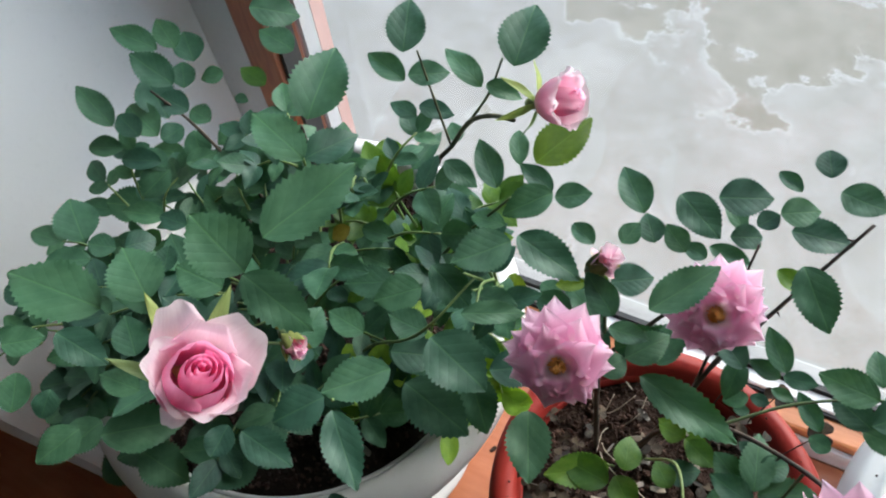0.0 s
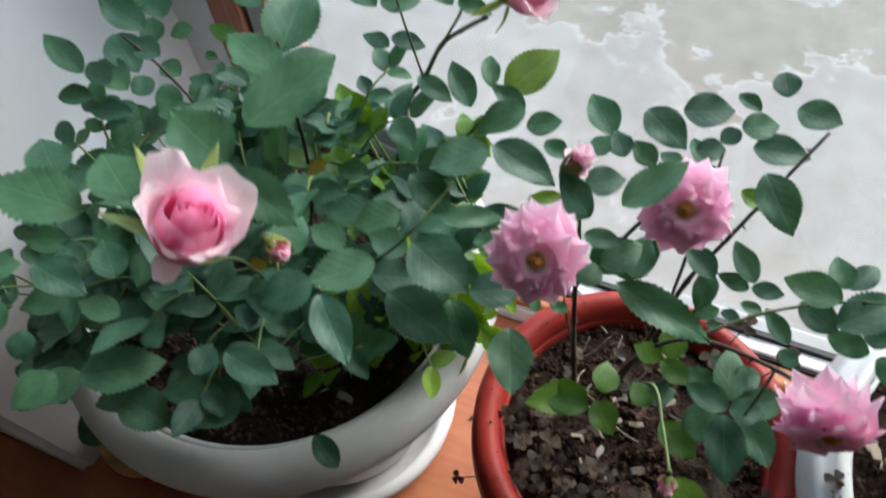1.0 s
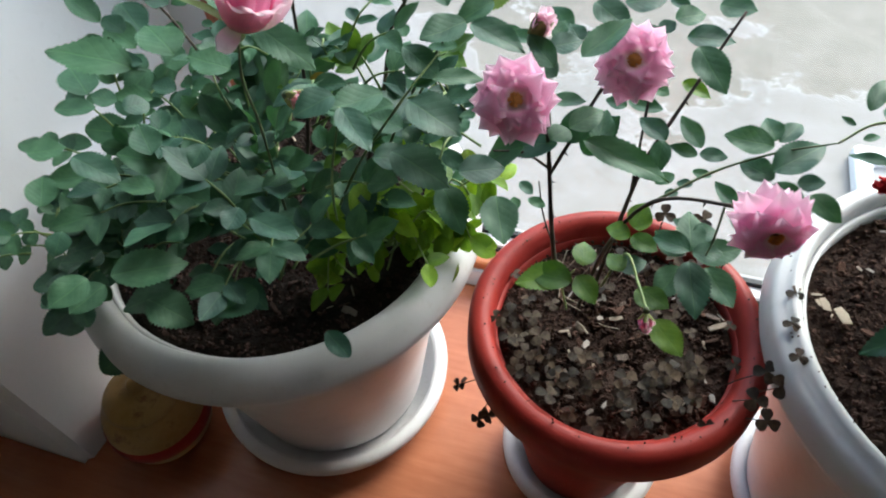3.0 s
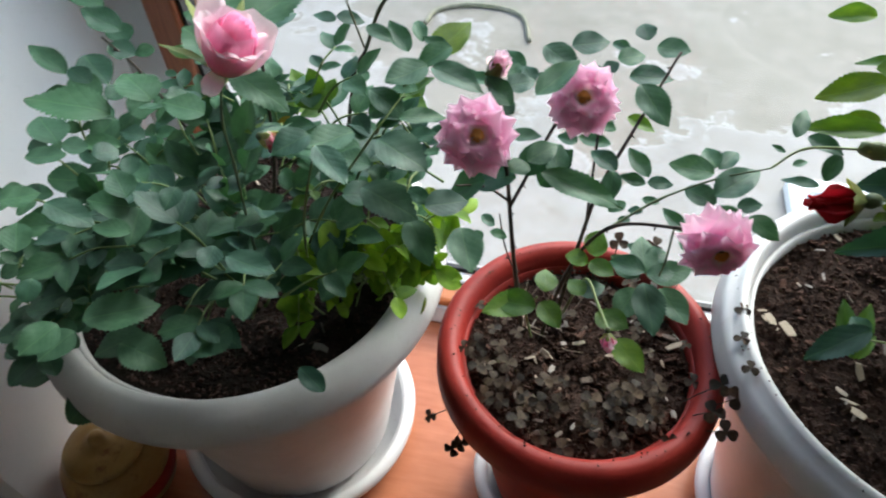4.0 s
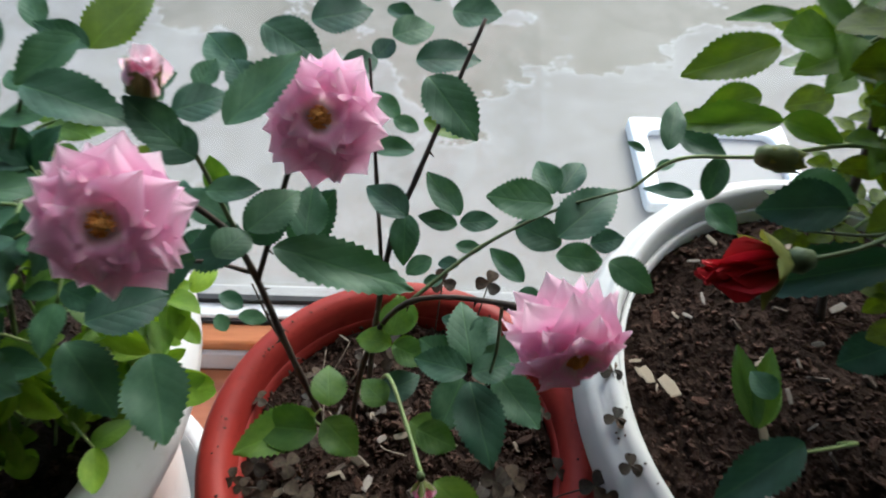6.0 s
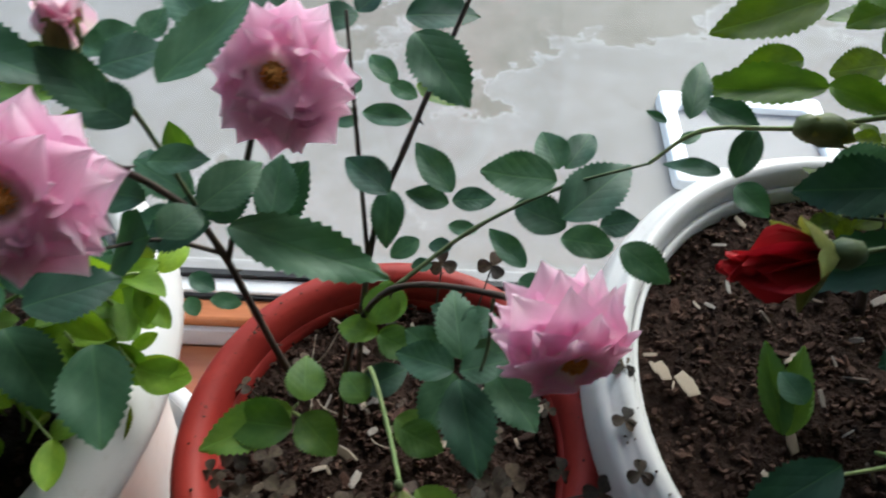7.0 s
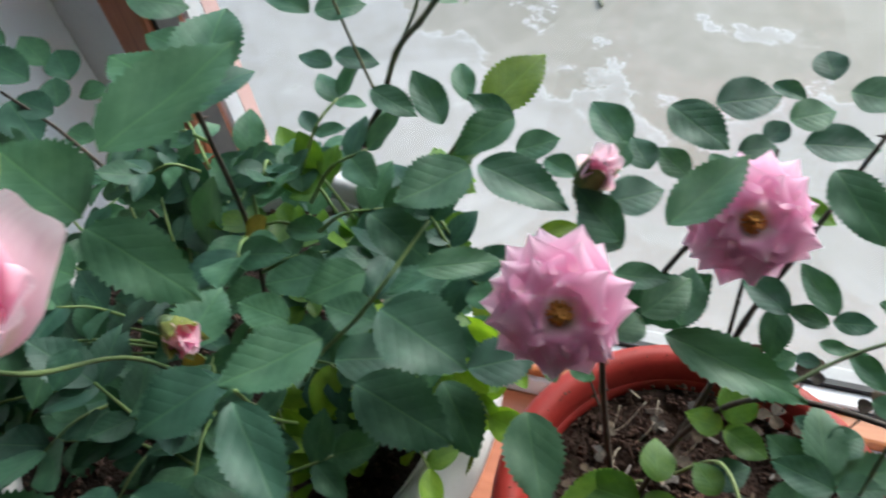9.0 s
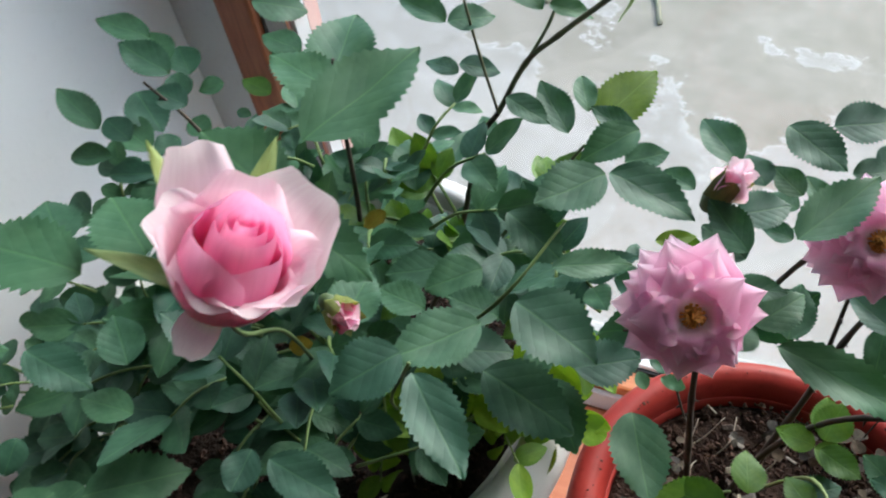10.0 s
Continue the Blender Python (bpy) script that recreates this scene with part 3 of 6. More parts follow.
def spill(x, y, z, r0, r1, seed, count, start, sweep):
    """Crumbs of soil left lying on a pot's rim, over a stretch of it."""
    rn = random.Random(seed)
    verts, faces = [], []
    for _ in range(count):
        a, q, c = start + sweep * rn.random(), rn.uniform(r0, r1), rn.uniform(0.0005, 0.0013)
        spin = Euler((rn.uniform(0, 6), rn.uniform(0, 6), rn.uniform(0, 6))).to_matrix()
        b = len(verts)
        for v in ((1, 0, 0), (-1, 0.2, 0), (0, 1, 0.1), (0.1, -1, 0), (0, 0, 0.8), (0, 0.1, -0.8)):
            verts.append(spin @ (Vector(v) * c * rn.uniform(0.6, 1.1)) + Vector((q * math.cos(a), q * math.sin(a), c * 0.4)))
        faces += [(b + i, b + j, b + k) for i, j, k in ((0, 2, 4), (2, 1, 4), (1, 3, 4), (3, 0, 4), (2, 0, 5), (1, 2, 5), (3, 1, 5), (0, 3, 5))]
    ob = tagged(new("soil_crumbs", mesh_of("soil_crumbs", verts, faces, CHIP, smooth=False)), "brown crumbs of soil scattered on the pot's rim", "soil crumbs", kind="stuff")
    ob.matrix_basis = pose(x, y, z)


spill(RX, RY, 0.2495, 0.0880, 0.0930, 41, 60, 0.0, 6.283)
spill(WX, WY, 0.290, 0.131, 0.141, 43, 16, 2.6, 1.5)
soil_bed(WX, WY, 0.270, 0.126, 23, 3800, 80, 20, "dark brown potting soil with bark in the ridged white pot")


for x, y, size in ((0.131, 0.018, 0.013), (0.121, 0.024, 0.010), (0.165, -0.038, 0.010)):
    flake = tagged(new("wood_flake", FLAKES[0]), "pale cream flake of wood on the soil", "wood flake", "flakes on the soil")
    flake.matrix_basis = pose(x, y, 0.279, 12, -8, 900 * x) @ Matrix.Diagonal((size * 0.85, size * 1.1, size * 0.35, 1))


# ---- leaves, petals and flowers ----
def leaf_data(name, material, width=0.62, fold=0.18, droop=0.12, teeth=0.05, blunt=0.95, twist=0.0):
    """A leaf of length 1 along y: toothed rim, drawn-out tip, folded at the midrib, arched along its length."""
    rows, cols, root = 31, (-1, -0.55, 0, 0.55, 1), 0.70
    peak = root / (root + blunt)
    most = peak ** root * (1 - peak) ** blunt
    verts, uvs, faces = [], [], []
    for i in range(rows):
        t = i / (rows - 1)
        w = width / 2 * t ** root * (1 - t) ** blunt / most
        tooth = teeth * (1.0 if i % 2 else -0.8) if 2 < i < rows - 1 else 0
        for c in cols:
            edge = abs(c) == 1
            x = c * w * (1 + (tooth if edge else 0))
            z = fold * abs(x) - droop * t * t + 0.012 * math.sin(9 * t + 3 * c) - 0.6 * fold * x * x / width
            z += twist * x * t + (0.018 * math.sin(13 * t + c) * width if edge else 0)
            verts.append((x, t + (0.012 if edge and tooth > 0 else 0), z))
            uvs.append((0.5 + c * w / width, t))
    for i in range(rows - 1):
        faces += [(i * 5 + j, i * 5 + j + 1, i * 5 + j + 6, i * 5 + j + 5) for j in range(4)]
    return mesh_of(name, verts, faces, material, True, uvs)


def leaf_set(name, material, width, blunt=0.95):
    return [leaf_data(name, material, width, f, d, te, blunt, tw) for f, d, te, tw in ((0.26, 0.10, 0.075, 0.0), (0.42, 0.18, 0.065, 0.15), (0.18, 0.24, 0.08, -0.2), (0.34, -0.06, 0.07, 0.1))]


ROSE = leaf_set("leaf", LEAF, 0.62)
ROUND = leaf_set("leaf", LEAF, 0.72, 0.72)
YOUNG = leaf_set("leaf", FRESH, 0.66)
SPRING = leaf_set("leaf", SPRING_GREEN, 0.60, 1.0)
LIMES = [leaf_data("leaf", LIME, w, f, d, 0.02, 0.8, tw) for w, f, d, tw in ((0.60, 0.5, 0.35, 0.3), (0.72, 0.3, 0.5, -0.4), (0.50, 0.6, -0.3, 0.2), (0.66, 0.4, 0.6, 0.5))]
DEEPS = leaf_set("leaf", DEEP, 0.66, 0.85)
YELLOWS = leaf_set("leaf", YELLOWED, 0.55, 0.9)
CLOVER = leaf_set("leaf", PURPLE, 0.95, 0.35)


def leaf_pose(base, tip, normal, wide=1.0):
    y = Vector(tip) - Vector(base)
    size = y.length
    y.normalize()
    x = y.cross(Vector(normal)).normalized()
    z = x.cross(y)
    wide = min(wide, 1.3)
    m = Matrix((x * size * wide, y * size, z * size)).transposed().to_4x4()
    m.translation = base
    return m


rnd = random.Random(7)
FILL = []


def join_fill(plant, label):
    """Joins the leaves that fill the inside of a bush into one mesh under it."""
    verts, faces, uvs, mats = [], [], [], []
    for me, m in FILL:
        if me.materials[0] not in mats:
            mats.append(me.materials[0])
        k = len(verts)
        layer = [None] * len(me.vertices)
        for loop in me.loops:
            layer[loop.vertex_index] = tuple(me.uv_layers[0].data[loop.index].uv)
        verts += [m @ v.co for v in me.vertices]
        uvs += layer
        faces += [(tuple(i + k for i in p.vertices), mats.index(me.materials[0])) for p in me.polygons]
    data = mesh_of("foliage", verts, [f for f, _ in faces], mats[0], True, uvs)
    for extra in mats[1:]:
        data.materials.append(extra)
    for p, (_, slot) in zip(data.polygons, faces):
        p.material_index = slot
    FILL.clear()
    return tagged(part("foliage", data, plant, label), kind="stuff")


def leaf(plant, kinds, base, tip, normal=(0.0, -0.25, 1.0), wide=1.0):
    """One leaf blade as a part of its plant."""
    return part("leaf", kinds[rnd.randrange(len(kinds))], plant, "", leaf_pose(base, tip, normal, wide))


def spray(plant, kinds, start, end, pairs=2, size=0.034, normal=(0.0, -0.3, 1.0), stalk=PETIOLE, sag=0.006, fill=False):
    """A rose's compound leaf: a thin stalk, pairs of leaflets along it and one at its end."""
    a, b, up = Vector(start), Vector(end), Vector(normal).normalized()
    d = (b - a).normalized()
    side = d.cross(up).normalized()
    mid = (a + b) / 2 + up * sag
    part("leaf_stalk", tube("leaf_stalk", [a, mid, b], 0.0009, 0.0006, stalk, 5, 4), plant)

    def blade(root, tip, face):
        if fill:
            FILL.append((kinds[rnd.randrange(len(kinds))], leaf_pose(root, tip, face)))
        else:
            leaf(plant, kinds, root, tip, face)

    def jitter(k):
        return Vector((rnd.uniform(-k, k), rnd.uniform(-k, k), rnd.uniform(-k, k)))

    blade(b, b + d * size * rnd.uniform(0.95, 1.15) + jitter(size * 0.12), up + jitter(0.25))
    for i in range(pairs):
        f = 0.92 - i * 0.5 / max(pairs - 1, 1) if pairs > 1 else 0.78
        root = a.lerp(mid, f * 2) if f < 0.5 else mid.lerp(b, f * 2 - 1)
        grow = size * (0.9 - 0.16 * i)
        for s in (-1, 1):
            out = (side * s * 0.9 + d * 0.45).normalized()
            blade(root, root + out * grow * rnd.uniform(0.85, 1.1) + jitter(size * 0.12), up + side * s * 0.15 + jitter(0.25))


def petal_data(name, material, width=0.9, cup=0.3, reflex=0.4, point=0.5, ruffle=0.04, seed=0):
    """A petal of length 1 along y: cupped near its base, rolled back at the rim, with a more or less pointed tip."""
    rows, cols = 8, 7
    verts, uvs, faces = [], [], []
    for i in range(rows):
        t = i / (rows - 1)
        w = width / 2 * (0.30 + 0.70 * math.sin(min(t / 0.62, 1) * math.pi / 2)) * (1 - (0.25 + 0.72 * point) * max(0, (t - 0.5) / 0.5) ** (2.2 - point))
        for j in range(cols):
            c = 2 * j / (cols - 1) - 1
            x = c * w
            back = max(0, t - 0.5) / 0.5
            y = t * (1 - 0.10 * back * reflex) - 0.10 * (1 - point) * c * c * t
            z = cup * (c * c) * w * 1.3 * (1 - 0.6 * back) + 0.10 * math.sin(t * math.pi) * cup - reflex * 0.42 * back * back - reflex * 0.62 * back * c * c * w * point
            z += ruffle * math.sin(7 * c + 5 * t + seed) * t
            verts.append((x, y, z))
            uvs.append((j / (cols - 1), t))
    for i in range(rows - 1):
        faces += [(i * cols + j, i * cols + j + 1, (i + 1) * cols + j + 1, (i + 1) * cols + j) for j in range(cols - 1)]
    return mesh_of(name, verts, faces, material, True, uvs)




def star_petal_data(seed, roll, arch):
    """A full-blown petal of length 1 along y: its sides rolled back, so that it ends in a sharp tip."""
    rows, cols, rn = 13, 9, random.Random(seed)
    lean, wave = rn.uniform(-0.05, 0.05), rn.uniform(0, 6)
    verts, uvs, faces = [], [], []
    for i in range(rows):
        v = i / (rows - 1)
        q = max(0.0, (v - 0.56) / 0.44)
        w = 0.16 + 0.33 * math.sin(min(v / 0.56, 1) * math.pi / 2) if q == 0 else 0.49 * (1 - q) ** 1.02 * (1 - 0.12 * q)
        for j in range(cols):
            c = 2 * j / (cols - 1) - 1
            late = max(0.0, v - 0.42) / 0.58
            x = c * w * (1 - 0.22 * roll * late * c * c) + lean * v * v
            z = 0.30 * c * c * w * (1 - late) - roll * 0.85 * c * c * w * late + 0.12 * math.sin(v * math.pi) - arch * late ** 2
            z += 0.05 * q * q + 0.022 * math.sin(5 * c + 4 * v + wave) * v
            verts.append((x, v, z))
            uvs.append((j / (cols - 1), v))
    for i in range(rows - 1):
        faces += [(i * cols + j, i * cols + j + 1, (i + 1) * cols + j + 1, (i + 1) * cols + j) for j in range(cols - 1)]
    return mesh_of("petal", verts, faces, PETAL, True, uvs)


STAR_PETALS = [star_petal_data(k, 0.60 + 0.12 * k, 0.18 + 0.06 * (k % 3)) for k in range(5)]
SOFT_PETALS = [petal_data("petal", PALE_PETAL, 0.80, 0.55, 0.55, 0.25, 0.05, k) for k in range(3)]
CORE_PETALS = [petal_data("petal", HEART_PETAL, 1.10, 0.75, 0.15, 0.15, 0.02, k) for k in range(2)]
RED_PETALS = [petal_data("petal", RED_PETAL, 0.80, 0.6, 0.4, 0.3, 0.04, k) for k in range(2)]
BUD_PETALS = [petal_data("petal", PALE_PETAL, 0.60, 0.9, 0.10, 0.35, 0.02, k) for k in range(2)]
PINK_BUD = [petal_data("petal", HEART_PETAL, 0.60, 0.9, 0.10, 0.35, 0.02, k) for k in range(2)]
RED_BUD = [petal_data("petal", RED_PETAL, 0.48, 0.95, 0.03, 0.80, 0.03, k) for k in range(3)]
SEPAL = leaf_data("sepal", SEPAL_GREEN, 0.20, 0.3, 0.2, 0.0)
BUD_SEPAL = leaf_data("sepal", SEPAL_OLIVE, 0.54, 0.9, -0.10, 0.0)


def axis_pose(place, axis, spin=0.0):
    q = Vector(axis).to_track_quat("Z", "Y")
    return Matrix.Translation(place) @ q.to_matrix().to_4x4() @ pose(0, 0, 0, 0, 0, spin)


def petal_pose(round_deg, open_deg, size, out=0.0, lift=0.0):
    """A petal about the flower's axis: open_deg 0 stands up along it, 90 lies flat, more hangs back."""
    return pose(0, 0, lift, 0, 0, round_deg) @ pose(0, out, 0, 0, 0, 0) @ pose(0, 0, 0, 90 - open_deg, 0, 0) @ Matrix.Diagonal((size, size, size, 1))


def calyx(flower, r, sepals, spread, length, kind=SEPAL, out=0.4):
    part("calyx", lathe("calyx", [(0, -r * 1.5), (r * 0.5, -r * 1.3), (r * 0.75, -r * 0.6), (r * 0.55, 0), (0, 0.0002)], STEM, 12), flower)
    for k in range(sepals):
        part("sepal", kind, flower, "", pose(0, 0, -r * 0.2, 0, 0, k * 360 / sepals + 20) @ pose(0, r * out, 0, 90 - spread, 0, 0) @ Matrix.Diagonal((length, length, length, 1)))


def stamens_data(r, count, seed):
    """A tuft of stamens with fat anthers."""
    rn = random.Random(seed)
    verts, faces = [], []
    for _ in range(count):
        a, q = rn.uniform(0, 6.28), r * math.sqrt(rn.random())
        top = Vector((q * math.cos(a), q * math.sin(a), r * (1.15 - 0.55 * (q / r) ** 2) * rn.uniform(0.8, 1.1)))
        v, f = tube_data([top * 0.15, top * 0.85, top * 0.9, top], r * 0.03, r * 0.085, 5, 2)
        faces += [tuple(i + len(verts) for i in face) for face in f]
        verts += v
    return mesh_of("stamen_tuft", verts, faces, STAMEN)


def open_rose(plant, place, axis, size, spin=0.0, seed=0):
    """A full-blown rose: rings of pointed petals rolled back round a tuft of stamens."""
    rn = random.Random(seed)
    fl = part("rose_flower", None, plant, "fully open pink rose with pointed petals", axis_pose(place, axis, spin))
    part("stamen_tuft", stamens_data(size * 0.19, 150, seed), fl, "orange stamens")
    for ring, (n, tilt, length) in enumerate(((4, 64, 0.55), (5, 68, 0.76), (6, 78, 0.92), (7, 88, 1.0), (7, 99, 1.05), (7, 112, 1.06), (6, 126, 1.0))):
        for k in range(n):
            part("petal", STAR_PETALS[rn.randrange(5)], fl, "", petal_pose(k * 360 / n + ring * 23 + rn.uniform(-9, 9), tilt + rn.uniform(-7, 7), size * length * rn.uniform(0.90, 1.08), size * 0.10, -size * 0.065 * ring))
    calyx(fl, size * 0.22, 5, 120, size * 0.6)
    return fl


def cup_rose(plant, place, axis, size, spin=0.0, seed=0, label="half-open pale pink rose with a deep pink heart", soft=None, core=None, full=True):
    """A rose half open: broad cupped petals round a wound heart."""
    rn = random.Random(seed)
    soft, core = soft or SOFT_PETALS, core or CORE_PETALS
    fl = part("rose_flower", None, plant, label, axis_pose(place, axis, spin))
    rings = ((3, 4, 0.62, core), (3, 10, 0.70, core), (4, 18, 0.80, core), (4, 28, 0.92, soft), (5, 42, 1.0, soft), (4, 62, 1.05, soft)) if full else ((3, 3, 0.75, core), (3, 8, 0.85, core), (3, 16, 0.95, soft), (3, 26, 1.0, soft))
    for ring, (n, tilt, length, kinds) in enumerate(rings):
        for k in range(n):
            part("petal", kinds[rn.randrange(len(kinds))], fl, "", petal_pose(k * 360 / n + ring * 41 + rn.uniform(-8, 8), tilt + rn.uniform(-5, 5), size * length * rn.uniform(0.92, 1.06), size * (0.05 + 0.04 * ring), -size * 0.05 * ring))
    calyx(fl, size * 0.30, 5, 105, size * 1.25)
    return fl


def wrapped_petal(material, length, wide, profile, start, seed):
    """A petal bent round the flower's axis: profile gives its lean from the axis, in degrees, along its length."""
    rows, cols, rn = 14, 11, random.Random(seed)
    phase, r, z, line = rn.uniform(0, 6), start, 0.0, []
    for i in range(rows):
        v = i / (rows - 1)
        for (v0, d0), (v1, d1) in zip(profile, profile[1:]):
            if v0 <= v <= v1:
                lean = radians(d0 + (d1 - d0) * (v - v0) / (v1 - v0))
        line.append((r, z, lean))
        r, z = r + math.sin(lean) * length / (rows - 1), z + math.cos(lean) * length / (rows - 1)
    verts, uvs, faces = [], [], []
    for i, (r, z, lean) in enumerate(line):
        v = i / (rows - 1)
        half = wide * (0.30 + 0.70 * math.sin(min(v / 0.6, 1) * math.pi / 2)) * (1 - 0.38 * max(0, (v - 0.72) / 0.28) ** 2.4)
        for j in range(cols):
            c = 2 * j / (cols - 1) - 1
            a = c * min(half / max(r, 0.15 * wide), 1.45)
            low = (0.08 * c * c + 0.016 * math.sin(5 * c + phase)) * length * v * v
            rr = r - low * math.sin(lean) + 0.05 * wide * c * c * v + 0.035 * wide * math.sin(5 * c + phase + 3 * v) * v * v
            verts.append((rr * math.sin(a), rr * math.cos(a), z - low * math.cos(lean)))
            uvs.append((j / (cols - 1), v))
    for i in range(rows - 1):
        faces += [(i * cols + j, i * cols + j + 1, (i + 1) * cols + j + 1, (i + 1) * cols + j) for j in range(cols - 1)]
    return mesh_of("petal", verts, faces, material, True, uvs)


def wound_heart(material, r, height, turns=2.6):
    """The rolled-up heart of a rose: one sheet wound round the axis."""
    n, rows = 64, 6
    verts, uvs, faces = [], [], []
    for k in range(n + 1):
        f = k / n
        a = f * turns * 6.283
        for i in range(rows):
            v = i / (rows - 1)
            q = r * (0.10 + 0.90 * f) * (0.80 + 0.42 * math.sin(v * 2.6)) * (1 + 0.05 * math.sin(2 * a))
            top = height * (1.0 - 0.10 * f * f)
            verts.append((q * math.cos(a), q * math.sin(a), height * 0.3 + (top - height * 0.3) * v))
            uvs.append(((f * 5) % 1, 0.45 + 0.4 * v))
    for k in range(n):
        faces += [(k * rows + i, (k + 1) * rows + i, (k + 1) * rows + i + 1, k * rows + i + 1) for i in range(rows - 1)]
    return mesh_of("heart", verts, faces, material, True, uvs)


INWARD = ((0, 62), (0.3, 14), (0.6, -6), (0.88, -10), (1, 6))
BUD_WRAP = ((0, 72), (0.25, 24), (0.55, -2), (0.85, -15), (0.96, -4), (1, 20))
CUPPED = ((0, 80), (0.25, 36), (0.6, 12), (0.84, 14), (0.93, 55), (1, 105))
FRONT_LIP = ((0, 86), (0.25, 38), (0.6, 2), (0.78, 2), (0.88, 60), (1, 150))
LEANING = ((0, 82), (0.25, 34), (0.6, 12), (0.82, 22), (0.92, 70), (1, 120))
THROWN_BACK = ((0, 78), (0.3, 42), (0.6, 22), (0.8, 26), (0.92, 60), (1, 120))
HANGING = ((0, 100), (0.3, 118), (0.6, 138), (0.85, 150), (1, 120))


def hybrid_rose(plant, place, axis, size, label, back, inner, middle, outer, petals, sepals):
    """A half-open rose: a wound heart, upright petals about it, and outer ones thrown back.

    petals: rows of (degrees round, which of the profiles, length, half width, start); sepals: (degrees, spread, length).
    """
    z = Vector(axis).normalized()
    y = (Vector(back) - z * z.dot(Vector(back))).normalized()
    m = Matrix((y.cross(z), y, z)).transposed().to_4x4()
    m.translation = place
    fl = part("rose_flower", None, plant, label, m)
    part("heart", wound_heart(inner, size * 0.38, size * 1.80, 3.3), fl, "tightly wound deeper pink heart")
    skins = {id(INWARD): inner, id(BUD_WRAP): inner, id(CUPPED): middle, id(FRONT_LIP): middle, id(LEANING): outer, id(THROWN_BACK): outer, id(HANGING): outer}
    for k, (turn, kind, length, half, start) in enumerate(petals):
        part("petal", wrapped_petal(skins[id(kind)], size * length, size * half, kind, size * start, k), fl, "", pose(0, 0, 0, 0, 0, turn - 90))
    part("calyx", lathe("calyx", [(0, -size * 0.55), (size * 0.16, -size * 0.5), (size * 0.24, -size * 0.25), (size * 0.16, 0), (0, 0.0002)], PALE_STEM, 14), fl)
    for turn, spread, length in sepals:
        part("sepal", SEPAL, fl, "", pose(0, 0, -size * 0.05, 0, 0, turn - 90) @ pose(0, size * 0.1, 0, 90 - spread, 0, 0) @ Matrix.Diagonal((size * length,) * 3 + (1,)))
    return fl


def rose_bud(plant, place, axis, size, label, kinds, sepals=4, spread=22, loose=2.2):
    fl = part("rose_bud", None, plant, label, axis_pose(place, axis))
    for k in range(7):
        part("petal", kinds[k % len(kinds)], fl, "", petal_pose(k * 137, 2 + loose * k, size * (1.0 - 0.03 * k), size * (0.03 + 0.012 * k)))
    calyx(fl, size * (0.30 if spread < 40 else 0.20), sepals, spread, size * (0.8 if spread < 40 else 0.55), BUD_SEPAL, 0.95 if spread < 40 else 0.4)
    return fl


def green_bud(plant, place, axis, length, r):
    """A closed bud: a smooth egg with its sepals still pressed against it."""
    fl = part("rose_bud", None, plant, "closed olive-green rosebud", axis_pose(place, axis))
    part("egg", lathe("egg", [(0, 0), (r * 0.55, length * 0.04), (r * 0.8, length * 0.2), (r * 0.72, length * 0.27), (r, length * 0.5), (r * 0.86, length * 0.74), (r * 0.4, length * 0.94), (0, length)], SEPAL_OLIVE_PLAIN, 20), fl)
    for k in range(5):
        part("sepal", BUD_SEPAL, fl, "", pose(0, 0, length * 0.25, 0, 0, 72 * k) @ pose(0, r * 0.86, 0, 90 - 4, 0, 0) @ Matrix.Diagonal((length * 0.75,) * 3 + (1,)))
    return fl


THORN = lathe("thorn", [(0, -0.0004), (0.0009, 0), (0.00045, 0.0013), (0.0001, 0.0030), (0, 0.0031)], BARK, 6)
thorns = random.Random(19)


def stem(plant, ctrl, r0=0.0022, r1=0.0012, material=STEM, name="stem"):
    """A stem through the given places; woody ones carry thorns."""
    ob = part(name, tube(name, ctrl, r0 * 0.6, r1 * 0.62, material, 8, 6, 0.4), plant)
    if material == BARK and name == "stem":
        line = curve_points(ctrl, 6)
        for k in range(4, len(line) - 2, 4):
            d = (line[k + 1] - line[k]).normalized()
            out = d.cross(Vector((thorns.uniform(-1, 1), thorns.uniform(-1, 1), thorns.uniform(-1, 1)))).normalized()
            part("thorn", THORN, ob, "", axis_pose(line[k] + out * r1 * 0.5, out - d * 0.35))
    return ob


# ---- the plants ----
left_rose = thing("rose_bush", "leafy rose bush with pale pink flowers in the large white pot", "rose bush", "rose bushes on the sill")
red_pot_rose = thing("rose_bush", "small rose bush with open pink flowers in the terracotta-red pot", "rose bush", "rose bushes on the sill")
right_rose = thing("rose_bush", "tall rose bush with crimson flowers in the ridged white pot", "rose bush", "rose bushes on the sill")

# stems of the bush in the large white pot
stem(left_rose, [(-0.215, 0.045, 0.245), (-0.186, 0.055, 0.33), (-0.1739, 0.0617, 0.3842), (-0.1729, 0.0724, 0.4022), (-0.1638, 0.0748, 0.4182)], 0.0026, 0.0020, BARK)
stem(left_rose, [(-0.1638, 0.0748, 0.4182), (-0.1484, 0.0639, 0.4528), (-0.1341, 0.0545, 0.4724), (-0.1147, 0.031, 0.5011)], 0.0020, 0.0015, TWIG)
stem(left_rose, [(-0.1638, 0.0748, 0.4182), (-0.172, 0.077, 0.445), (-0.178, 0.076, 0.475)], 0.0012, 0.0008, TWIG)
stem(left_rose, [(-0.1484, 0.0639, 0.4528), (-0.141, 0.070, 0.468), (-0.137, 0.075, 0.485)], 0.0012, 0.0008)
